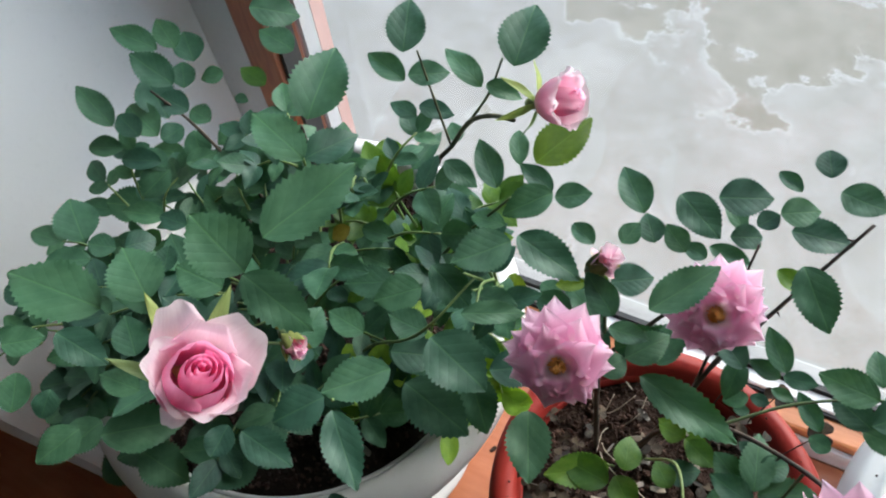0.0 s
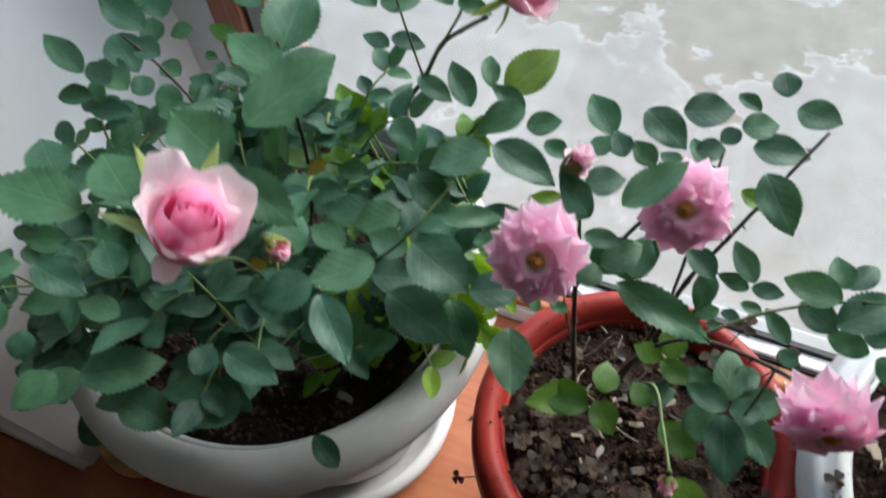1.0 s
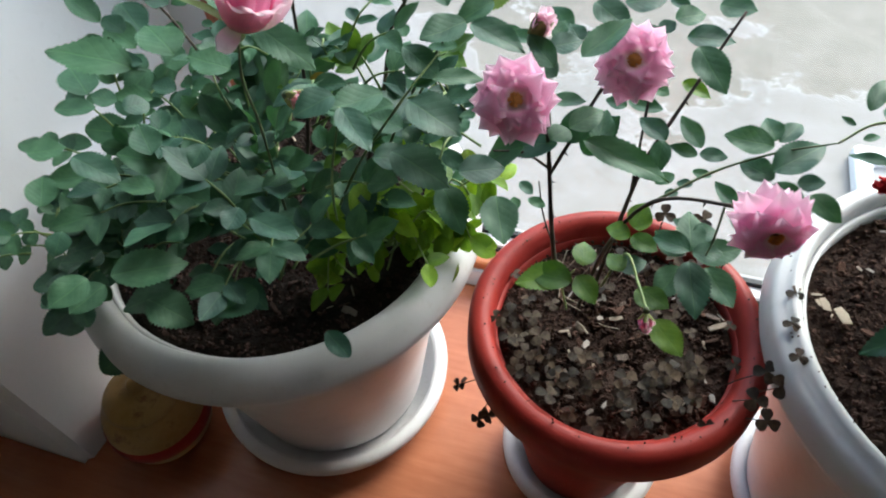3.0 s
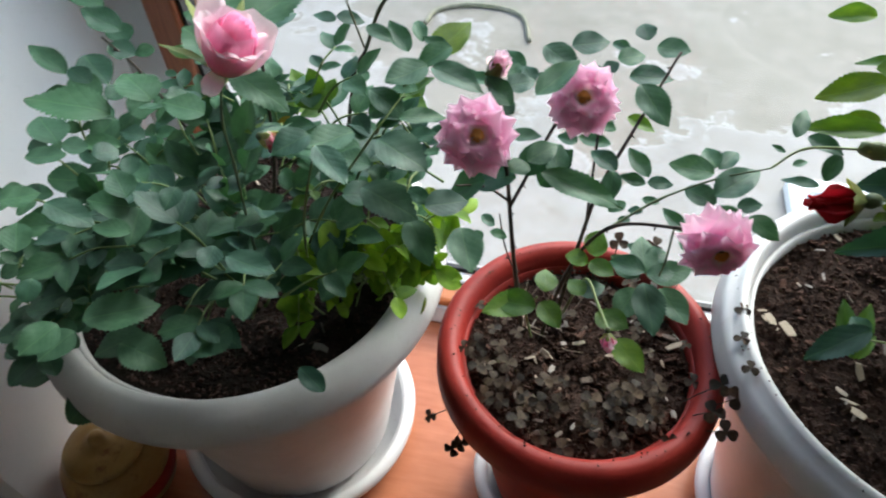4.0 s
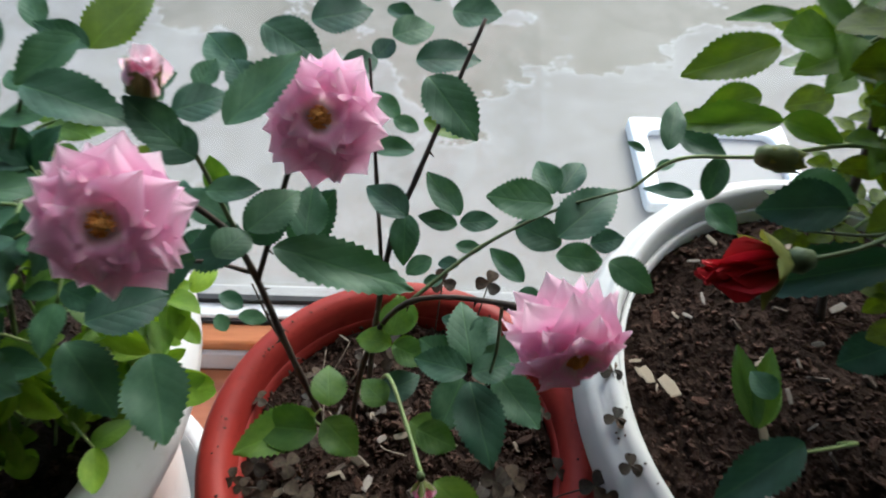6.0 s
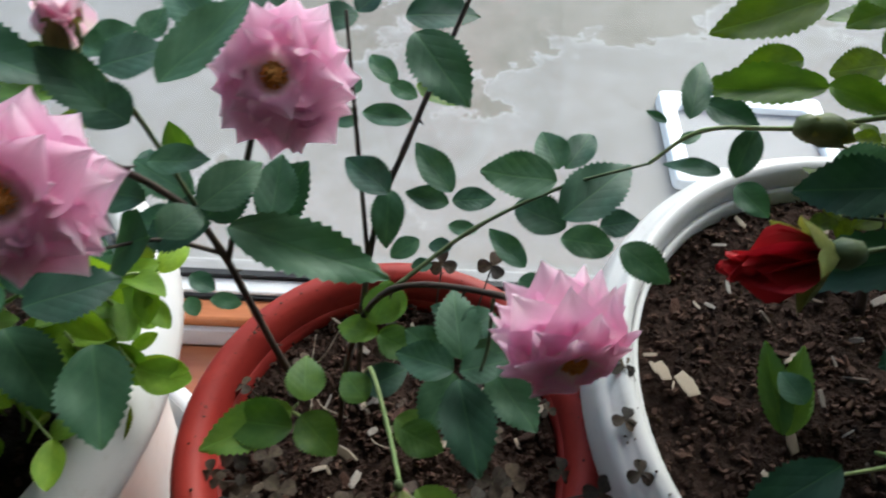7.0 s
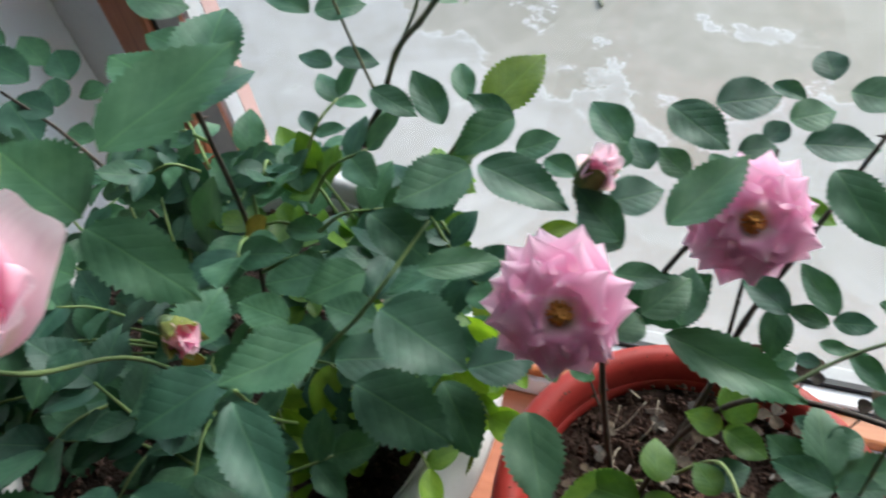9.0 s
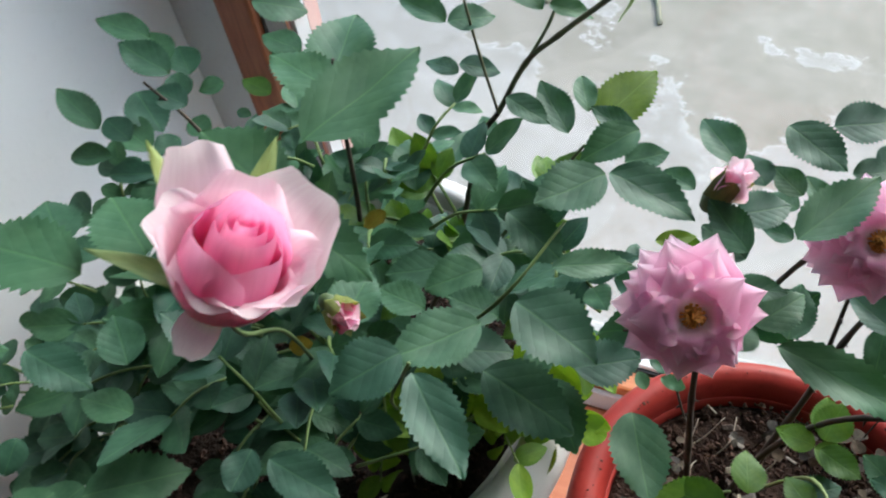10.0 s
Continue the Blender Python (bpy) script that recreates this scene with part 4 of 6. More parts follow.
stem(left_rose, [(-0.24, 0.0, 0.245), (-0.215, -0.030, 0.34), (-0.188, -0.060, 0.43), (-0.166, -0.088, 0.482), (-0.1545, -0.0975, 0.5080)], 0.0015, 0.0007)
stem(left_rose, [(-0.27, 0.04, 0.245), (-0.29, 0.05, 0.33), (-0.31, 0.045, 0.40), (-0.325, 0.04, 0.43)], 0.0022, 0.0010, BARK)
stem(left_rose, [(-0.25, 0.03, 0.245), (-0.225, 0.035, 0.35), (-0.205, 0.02, 0.45), (-0.2, 0.016, 0.478)], 0.0024, 0.0010, BARK)
stem(left_rose, [(-0.22, -0.01, 0.245), (-0.17, -0.02, 0.36), (-0.13, -0.03, 0.43), (-0.115, -0.005, 0.447)], 0.0015, 0.0008, PETIOLE)
stem(left_rose, [(-0.20, 0.03, 0.245), (-0.16, 0.04, 0.36), (-0.12, 0.045, 0.435)], 0.0022, 0.0010)
stem(left_rose, [(-0.20, 0.0, 0.245), (-0.165, -0.05, 0.38), (-0.135, -0.075, 0.465)], 0.0014, 0.0008, PETIOLE)

# stems of the bush in the red pot
stem(red_pot_rose, [(-0.040, 0.018, 0.212), (-0.050, 0.022, 0.273), (-0.056, 0.026, 0.31), (-0.061, 0.028, 0.352), (-0.064, 0.022, 0.385), (-0.071, 0.004, 0.424), (-0.073, -0.016, 0.438)], 0.0030, 0.0015, BARK)
stem(red_pot_rose, [(-0.060, 0.028, 0.345), (-0.050, 0.03, 0.375), (-0.038, 0.034, 0.41), (-0.026, 0.03, 0.437)], 0.0020, 0.0014, BARK)
stem(red_pot_rose, [(-0.061, 0.028, 0.350), (-0.076, 0.022, 0.365), (-0.092, 0.012, 0.372)], 0.0017, 0.0009, BARK)
stem(red_pot_rose, [(-0.062, 0.026, 0.38), (-0.068, 0.026, 0.42), (-0.073, 0.020, 0.448)], 0.0015, 0.0010)
stem(red_pot_rose, [(-0.022, 0.022, 0.212), (-0.013, 0.032, 0.307), (-0.006, 0.048, 0.350), (0.004, 0.062, 0.374), (0.017, 0.082, 0.400), (0.029, 0.100, 0.424)], 0.0026, 0.0013, BARK)
stem(red_pot_rose, [(-0.010, 0.040, 0.33), (-0.012, 0.055, 0.38), (-0.014, 0.07, 0.425)], 0.0017, 0.0009, BARK)
stem(red_pot_rose, [(-0.030, 0.008, 0.212), (-0.018, 0.020, 0.294), (0.002, 0.015, 0.351), (0.038, 0.000, 0.374), (0.052, -0.018, 0.386)], 0.0024, 0.0014, BARK)
stem(red_pot_rose, [(0.002, 0.015, 0.351), (0.030, 0.035, 0.362), (0.060, 0.046, 0.374), (0.088, 0.048, 0.386)], 0.0015, 0.0008)
stem(red_pot_rose, [(-0.015, 0.015, 0.26), (-0.006, 0.0, 0.318), (0.003, -0.025, 0.325), (0.009, -0.046, 0.331)], 0.0014, 0.0012, PALE_STEM)
stem(red_pot_rose, [(0.036, 0.0, 0.372), (0.036, -0.006, 0.352), (0.034, -0.012, 0.345)], 0.0012, 0.0008)
stem(red_pot_rose, [(-0.035, 0.01, 0.23), (-0.040, -0.004, 0.28), (-0.034, -0.01, 0.305)], 0.0014, 0.0009, PALE_STEM)
stem(red_pot_rose, [(-0.050, 0.022, 0.28), (-0.062, 0.034, 0.30), (-0.068, 0.04, 0.325)], 0.0012, 0.0007, BARK)
twig = random.Random(12)
for turn in range(8):
    x, y, a = -0.04 + twig.uniform(-0.02, 0.03), 0.03 + twig.uniform(-0.02, 0.025), twig.uniform(0, 6.283)
    stem(red_pot_rose, [(x, y, 0.226), (x + 0.012 * math.cos(a), y + 0.012 * math.sin(a), 0.233 + twig.uniform(0, 0.006)), (x + 0.026 * math.cos(a + 0.3), y + 0.026 * math.sin(a + 0.3), 0.236 + twig.uniform(0, 0.014))], 0.0007, 0.0004, PALE_CHIP, "dry_twig")

# stems of the bush in the ridged white pot
stem(right_rose, [(0.232, 0.060, 0.255), (0.217, 0.080, 0.318), (0.195, 0.080, 0.390), (0.172, 0.080, 0.440), (0.150, 0.078, 0.50)], 0.0042, 0.0022, BARK)
stem(right_rose, [(0.200, 0.052, 0.41), (0.178, 0.030, 0.46), (0.160, 0.010, 0.50), (0.145, 0.0, 0.54)], 0.0022, 0.0012)
stem(right_rose, [(0.270, 0.060, 0.255), (0.262, 0.070, 0.33), (0.236, 0.078, 0.41), (0.212, 0.078, 0.47), (0.19, 0.076, 0.54)], 0.0038, 0.0020, BARK)
stem(right_rose, [(0.205, 0.045, 0.385), (0.170, 0.012, 0.418), (0.135, -0.012, 0.428), (0.112, -0.0175, 0.4255)], 0.0014, 0.0011)
stem(right_rose, [(0.200, 0.050, 0.40), (0.165, 0.048, 0.412), (0.124, 0.038, 0.414), (0.100, 0.046, 0.404), (0.088, 0.048, 0.386)], 0.0016, 0.0010, PALE_STEM)
stem(right_rose, [(0.205, 0.05, 0.37), (0.17, 0.02, 0.395), (0.135, 0.015, 0.402)], 0.0014, 0.0008)
stem(right_rose, [(0.22, 0.0, 0.255), (0.17, -0.035, 0.34), (0.125, -0.05, 0.365)], 0.0016, 0.0008, PALE_STEM)
stem(right_rose, [(0.236, 0.048, 0.47), (0.26, 0.03, 0.51), (0.28, 0.01, 0.54)], 0.0018, 0.0010)

# flowers and buds
hybrid_rose(left_rose, (-0.1515, -0.0985, 0.5150), (0.46, 0.16, 0.87), 0.0122, "half-open pale pink rose with a deep pink heart", (0.1, 1.0, 0.3), HEART_PETAL, PALE_PETAL, PALE_PETAL,
            [(222, BUD_WRAP, 1.80, 0.95, 0.16), (95, BUD_WRAP, 1.88, 0.80, 0.14), (340, BUD_WRAP, 1.70, 0.80, 0.15),
             (15, CUPPED, 1.75, 0.80, 0.10), (110, CUPPED, 1.85, 0.78, 0.10), (195, CUPPED, 1.62, 0.85, 0.12),
             (272, FRONT_LIP, 1.40, 1.00, 0.12), (325, FRONT_LIP, 1.55, 0.80, 0.12),
             (186, LEANING, 1.75, 0.75, 0.10), (350, LEANING, 1.60, 0.70, 0.10),
             (66, THROWN_BACK, 2.05, 0.95, 0.10), (142, THROWN_BACK, 2.15, 0.62, 0.10), (262, HANGING, 0.85, 0.32, 0.10)],
            [(102, 42, 2.3), (150, 50, 2.2), (186, 78, 1.7)])
hybrid_rose(left_rose, (-0.1075, 0.0355, 0.508), (0.80, -0.10, 0.45), 0.0098, "pale pink rose half open", (0, 0.5, 1.0), BLUSH_PETAL, PALE_PETAL, PALE_PETAL,
            [(200, INWARD, 1.8, 0.62, 0.05), (80, INWARD, 1.8, 0.60, 0.06), (320, INWARD, 1.75, 0.60, 0.07),
             (150, CUPPED, 1.85, 0.75, 0.08), (240, CUPPED, 1.75, 0.75, 0.08), (330, CUPPED, 1.8, 0.75, 0.08), (60, CUPPED, 1.8, 0.75, 0.08),
             (20, LEANING, 1.8, 0.75, 0.08), (110, LEANING, 1.9, 0.75, 0.08), (200, LEANING, 1.75, 0.7, 0.08), (290, LEANING, 1.7, 0.7, 0.08)],
            [(60, 100, 1.6), (130, 110, 1.5), (200, 125, 1.5), (275, 120, 1.4), (345, 110, 1.5)])
open_rose(red_pot_rose, (-0.0735, -0.0225, 0.4395), (0.14, -0.74, 0.66), 0.0193, 0, 2)
open_rose(red_pot_rose, (-0.025, 0.023, 0.437), (-0.02, -0.70, 0.70), 0.0190, 30, 3)
open_rose(red_pot_rose, (0.056, -0.027, 0.3865), (0.22, -0.95, 0.06), 0.0198, 50, 4)
rose_bud(left_rose, (-0.073, 0.019, 0.447), (0.35, -0.05, 0.94), 0.0165, "pale pink rosebud in green sepals", BUD_PETALS, 5, 7)
rose_bud(red_pot_rose, (0.009, -0.048, 0.331), (0.15, -0.55, -0.60), 0.0115, "small pink rosebud on a pale stalk", PINK_BUD[:1] + BUD_PETALS[:1], 4, 45)
rose_bud(left_rose, (-0.168, -0.058, 0.451), (0.75, -0.35, 0.12), 0.0120, "small half-hidden pink rosebud", PINK_BUD[:1] + BUD_PETALS, 5, 20, 0.4)
green_bud(right_rose, (0.121, 0.0375, 0.4155), (0.9, -0.2, 0.02), 0.0165, 0.0052)
rose_bud(right_rose, (0.110, -0.017, 0.425), (-0.90, -0.12, -0.10), 0.0270, "half-open crimson rose", RED_BUD, 5, 50, 0.5)
cup_rose(right_rose, (0.194, 0.075, 0.466), (0.3, -0.5, 0.6), 0.0090, 0, 8, "small crimson rose", RED_PETALS, RED_PETALS, False)


def bush(plant, kinds, centre, radii, count, size, seed, normal=(0.0, -0.2, 1.0)):
    """Fills the inside of a bush with sprays that grow outward."""
    rn = random.Random(seed)
    c = Vector(centre)
    for _ in range(count):
        d = Vector((rn.gauss(0, 1), rn.gauss(0, 1), rn.gauss(0, 1))).normalized() * rn.random() ** 0.4
        p = c + Vector((d.x * radii[0], d.y * radii[1], d.z * radii[2]))
        out = Vector((d.x, d.y, 0.25 + 0.3 * d.z)).normalized()
        spray(plant, kinds, p - out * size * 1.2, p + out * size * 0.3, rn.choice((1, 2, 2)), size * rn.uniform(0.75, 1.15), (rn.uniform(-0.3, 0.3) + normal[0], rn.uniform(-0.3, 0.3) + normal[1], 1.0), fill=True)


bush(left_rose, ROSE, (-0.24, 0.0, 0.335), (0.12, 0.10, 0.055), 56, 0.026, 5)
bush(left_rose, ROSE, (-0.21, 0.03, 0.385), (0.09, 0.07, 0.04), 9, 0.024, 25)
bush(left_rose, YOUNG, (-0.17, 0.05, 0.36), (0.06, 0.04, 0.045), 14, 0.018, 65)
bush(left_rose, ROSE, (-0.20, -0.06, 0.345), (0.09, 0.05, 0.03), 7, 0.026, 75)
bush(left_rose, ROUND, (-0.345, -0.01, 0.335), (0.05, 0.09, 0.05), 12, 0.020, 15)
bush(left_rose, ROUND, (-0.325, -0.065, 0.300), (0.05, 0.05, 0.018), 16, 0.021, 85)
bush(left_rose, ROUND, (-0.385, -0.065, 0.298), (0.035, 0.045, 0.03), 12, 0.019, 45)
bush(left_rose, ROSE, (-0.120, 0.030, 0.385), (0.035, 0.035, 0.030), 9, 0.019, 95)
bush(left_rose, ROSE, (-0.23, 0.065, 0.385), (0.08, 0.045, 0.035), 10, 0.016, 105)
join_fill(left_rose, "dense inner foliage")
bush(right_rose, DEEPS, (0.25, 0.05, 0.47), (0.10, 0.07, 0.11), 62, 0.022, 7)
bush(right_rose, DEEPS, (0.23, 0.07, 0.375), (0.08, 0.05, 0.045), 44, 0.014, 27)
bush(right_rose, DEEPS, (0.36, -0.01, 0.46), (0.10, 0.11, 0.09), 60, 0.022, 57)
bush(right_rose, ROSE, (0.27, 0.03, 0.365), (0.08, 0.06, 0.035), 24, 0.016, 67)
bush(right_rose, YOUNG, (0.21, 0.07, 0.50), (0.09, 0.06, 0.08), 30, 0.020, 17)
bush(right_rose, YOUNG, (0.175, 0.06, 0.46), (0.04, 0.04, 0.05), 14, 0.019, 37)
bush(right_rose, ROSE, (0.295, -0.035, 0.335), (0.07, 0.06, 0.028), 30, 0.019, 87)
bush(right_rose, DEEPS, (0.28, 0.02, 0.34), (0.08, 0.06, 0.035), 26, 0.016, 97)
join_fill(right_rose, "dense inner foliage")

# leaves of the bush in the large white pot
leaf(left_rose, ROSE, (-0.331, 0.060, 0.440), (-0.357, 0.057, 0.450), (0.38, -0.24, 0.89), 0.84)
leaf(left_rose, ROSE, (-0.346, 0.021, 0.413), (-0.373, 0.030, 0.427), (0.38, -0.18, 0.91), 0.78)
leaf(left_rose, ROUND, (-0.335, 0.025, 0.405), (-0.351, 0.030, 0.412), (0.36, -0.19, 0.91), 1.08)
leaf(left_rose, ROUND, (-0.343, 0.017, 0.400), (-0.359, 0.008, 0.405), (0.37, -0.17, 0.92), 0.92)
leaf(left_rose, ROSE, (-0.315, 0.048, 0.431), (-0.341, 0.050, 0.441), (0.36, -0.23, 0.90), 1.03)
leaf(left_rose, ROUND, (-0.310, 0.045, 0.416), (-0.325, 0.044, 0.422), (0.34, -0.22, 0.91), 1.26)
leaf(left_rose, ROSE, (-0.378, 0.073, 0.391), (-0.354, 0.058, 0.378), (0.35, -0.21, 0.91), 1.26)
leaf(left_rose, ROUND, (-0.353, 0.045, 0.377), (-0.379, 0.053, 0.388), (0.36, -0.20, 0.91), 0.99)
leaf(left_rose, ROUND, (-0.331, 0.069, 0.375), (-0.346, 0.070, 0.380), (0.33, -0.22, 0.92), 1.27)
leaf(left_rose, ROUND, (-0.339, 0.055, 0.381), (-0.345, 0.041, 0.380), (0.34, -0.20, 0.92), 1.41)
leaf(left_rose, ROUND, (-0.336, 0.059, 0.375), (-0.324, 0.044, 0.367), (0.32, -0.20, 0.93), 1.11)
leaf(left_rose, ROUND, (-0.354, 0.079, 0.386), (-0.362, 0.092, 0.393), (0.35, -0.24, 0.91), 1.30)
leaf(left_rose, ROSE, (-0.374, 0.101, 0.394), (-0.393, 0.111, 0.405), (0.36, -0.25, 0.90), 1.15)
leaf(left_rose, ROSE, (-0.364, 0.102, 0.385), (-0.381, 0.117, 0.395), (0.35, -0.26, 0.90), 1.33)
leaf(left_rose, ROSE, (-0.326, 0.036, 0.373), (-0.314, 0.051, 0.372), (0.32, -0.20, 0.93), 1.11)
leaf(left_rose, ROUND, (-0.334, 0.027, 0.381), (-0.354, 0.017, 0.387), (0.35, -0.17, 0.92), 0.83)
leaf(left_rose, ROUND, (-0.330, 0.025, 0.378), (-0.349, 0.029, 0.386), (0.34, -0.18, 0.92), 0.93)
leaf(left_rose, ROUND, (-0.329, 0.026, 0.377), (-0.335, 0.005, 0.375), (0.33, -0.16, 0.93), 1.12)
leaf(left_rose, ROSE, (-0.340, 0.101, 0.384), (-0.351, 0.091, 0.385), (0.33, -0.25, 0.91), 1.60)
leaf(left_rose, ROSE, (-0.327, 0.083, 0.357), (-0.333, 0.067, 0.355), (0.31, -0.22, 0.93), 1.60)
leaf(left_rose, ROSE, (-0.339, 0.101, 0.364), (-0.330, 0.102, 0.361), (0.31, -0.25, 0.92), 1.60)
leaf(left_rose, YOUNG, (-0.317, 0.110, 0.374), (-0.337, 0.113, 0.382), (0.31, -0.26, 0.91), 0.98)
leaf(left_rose, ROSE, (-0.319, 0.122, 0.425), (-0.293, 0.135, 0.420), (0.31, -0.31, 0.90), 1.20)
leaf(left_rose, ROSE, (-0.301, 0.128, 0.393), (-0.327, 0.131, 0.403), (0.30, -0.29, 0.91), 1.10)
leaf(left_rose, ROSE, (-0.227, 0.047, 0.440), (-0.233, 0.088, 0.454), (0.26, -0.29, 0.92), 1.07)
leaf(left_rose, ROSE, (-0.194, 0.005, 0.472), (-0.223, 0.014, 0.483), (0.28, -0.24, 0.93), 0.91)
leaf(left_rose, ROSE, (-0.197, 0.009, 0.467), (-0.183, 0.029, 0.469), (0.24, -0.25, 0.94), 1.02)
leaf(left_rose, ROSE, (-0.1697, -0.0458, 0.5011), (-0.1543, -0.0103, 0.5041), (0.23, -0.20, 0.95), 0.86)
leaf(left_rose, ROUND, (-0.193, 0.044, 0.392), (-0.206, 0.068, 0.401), (0.20, -0.25, 0.95), 0.91)
leaf(left_rose, ROSE, (-0.175, 0.060, 0.488), (-0.182, 0.082, 0.498), (0.22, -0.35, 0.91), 1.06)
leaf(left_rose, ROSE, (-0.181, 0.067, 0.464), (-0.202, 0.072, 0.471), (0.23, -0.32, 0.92), 0.83)
leaf(left_rose, ROSE, (-0.184, 0.075, 0.459), (-0.167, 0.085, 0.459), (0.19, -0.33, 0.92), 1.05)
leaf(left_rose, ROSE, (-0.178, 0.068, 0.441), (-0.193, 0.070, 0.445), (0.20, -0.30, 0.93), 0.98)
leaf(left_rose, ROSE, (-0.181, 0.076, 0.439), (-0.164, 0.081, 0.437), (0.18, -0.31, 0.93), 0.91)
leaf(left_rose, ROSE, (-0.143, 0.067, 0.474), (-0.165, 0.078, 0.482), (0.17, -0.35, 0.92), 0.69)
leaf(left_rose, ROSE, (-0.129, 0.068, 0.489), (-0.131, 0.095, 0.501), (0.13, -0.38, 0.91), 1.12)
leaf(left_rose, ROSE, (-0.141, 0.067, 0.476), (-0.125, 0.068, 0.474), (0.14, -0.34, 0.93), 0.90)
leaf(left_rose, SPRING, (-0.122, 0.085, 0.413), (-0.104, 0.116, 0.424), (0.08, -0.33, 0.94), 1.0)
leaf(left_rose, ROUND, (-0.123, 0.064, 0.435), (-0.130, 0.079, 0.441), (0.11, -0.31, 0.94), 0.73)
leaf(left_rose, ROSE, (-0.126, 0.044, 0.440), (-0.142, 0.061, 0.447), (0.13, -0.29, 0.95), 0.83)
leaf(left_rose, ROSE, (-0.147, 0.036, 0.458), (-0.130, 0.032, 0.454), (0.14, -0.28, 0.95), 0.90)
leaf(left_rose, ROSE, (-0.102, 0.049, 0.443), (-0.119, 0.033, 0.440), (0.09, -0.28, 0.96), 1.00)
leaf(left_rose, ROSE, (-0.108, 0.077, 0.401), (-0.091, 0.085, 0.403), (0.06, -0.30, 0.95), 1.22)
leaf(left_rose, ROSE, (-0.104, 0.056, 0.435), (-0.122, 0.061, 0.439), (0.09, -0.30, 0.95), 0.85)
leaf(left_rose, ROUND, (-0.121, 0.042, 0.417), (-0.138, 0.041, 0.418), (0.11, -0.26, 0.96), 0.85)
leaf(left_rose, ROSE, (-0.107, 0.013, 0.453), (-0.125, -0.005, 0.451), (0.11, -0.24, 0.97), 1.13)
leaf(left_rose, ROUND, (-0.133, -0.007, 0.448), (-0.113, -0.015, 0.444), (0.12, -0.21, 0.97), 0.90)
leaf(left_rose, ROSE, (-0.115, -0.019, 0.441), (-0.092, -0.007, 0.441), (0.08, -0.20, 0.98), 0.59)
leaf(left_rose, ROSE, (-0.107, 0.020, 0.447), (-0.077, 0.014, 0.443), (0.06, -0.25, 0.97), 0.89)
leaf(left_rose, ROSE, (-0.180, -0.053, 0.482), (-0.151, -0.058, 0.474), (0.23, -0.14, 0.96), 0.88)
leaf(left_rose, ROSE, (-0.135, -0.077, 0.473), (-0.146, -0.091, 0.474), (0.18, -0.08, 0.98), 1.32)
leaf(left_rose, ROSE, (-0.124, -0.056, 0.460), (-0.141, -0.074, 0.461), (0.15, -0.11, 0.98), 1.01)
leaf(left_rose, ROSE, (-0.132, -0.079, 0.469), (-0.113, -0.097, 0.465), (0.14, -0.07, 0.99), 0.77)
leaf(left_rose, ROSE, (-0.189, -0.089, 0.397), (-0.162, -0.092, 0.392), (0.19, -0.05, 0.98), 0.89)
leaf(left_rose, ROUND, (-0.192, -0.090, 0.405), (-0.191, -0.104, 0.404), (0.22, -0.04, 0.98), 1.21)
leaf(left_rose, ROSE, (-0.283, -0.089, 0.416), (-0.258, -0.090, 0.407), (0.32, -0.04, 0.95), 0.97)
leaf(left_rose, ROSE, (-0.224, -0.082, 0.474), (-0.259, -0.086, 0.487), (0.35, -0.07, 0.93), 0.95)
leaf(left_rose, ROSE, (-0.208, -0.073, 0.477), (-0.227, -0.061, 0.485), (0.32, -0.10, 0.94), 1.39)
leaf(left_rose, ROSE, (-0.176, -0.054, 0.488), (-0.201, -0.046, 0.496), (0.28, -0.15, 0.95), 1.34)
leaf(left_rose, ROSE, (-0.200, -0.052, 0.456), (-0.220, -0.053, 0.462), (0.28, -0.12, 0.95), 1.60)
leaf(left_rose, ROSE, (-0.166, -0.060, 0.445), (-0.165, -0.040, 0.447), (0.20, -0.13, 0.97), 1.25)
leaf(left_rose, ROSE, (-0.151, -0.037, 0.428), (-0.169, -0.035, 0.431), (0.18, -0.15, 0.97), 1.08)
leaf(left_rose, ROSE, (-0.133, -0.019, 0.407), (-0.152, -0.019, 0.410), (0.14, -0.17, 0.98), 1.25)
leaf(left_rose, ROSE, (-0.162, 0.003, 0.397), (-0.184, -0.008, 0.399), (0.18, -0.18, 0.97), 1.09)
leaf(left_rose, ROSE, (-0.147, 0.003, 0.402), (-0.165, -0.012, 0.402), (0.15, -0.18, 0.97), 1.30)
leaf(left_rose, ROSE, (-0.123, -0.031, 0.436), (-0.095, -0.040, 0.432), (0.09, -0.16, 0.98), 1.43)
leaf(left_rose, ROSE, (-0.129, -0.046, 0.416), (-0.097, -0.053, 0.412), (0.10, -0.12, 0.99), 1.07)
leaf(left_rose, ROSE, (-0.149, -0.028, 0.390), (-0.127, -0.019, 0.388), (0.12, -0.15, 0.98), 1.27)
leaf(left_rose, ROSE, (-0.304, -0.046, 0.417), (-0.324, -0.031, 0.426), (0.36, -0.11, 0.93), 1.26)
leaf(left_rose, ROUND, (-0.291, -0.041, 0.412), (-0.303, -0.046, 0.415), (0.34, -0.11, 0.93), 1.26)
leaf(left_rose, ROSE, (-0.305, -0.005, 0.382), (-0.327, -0.013, 0.389), (0.33, -0.14, 0.93), 0.88)
leaf(left_rose, ROUND, (-0.297, -0.036, 0.401), (-0.288, -0.024, 0.399), (0.32, -0.12, 0.94), 1.44)
leaf(left_rose, ROSE, (-0.278, -0.011, 0.398), (-0.292, -0.013, 0.403), (0.31, -0.15, 0.94), 1.32)
leaf(left_rose, ROUND, (-0.312, -0.063, 0.419), (-0.296, -0.052, 0.414), (0.35, -0.09, 0.93), 0.86)
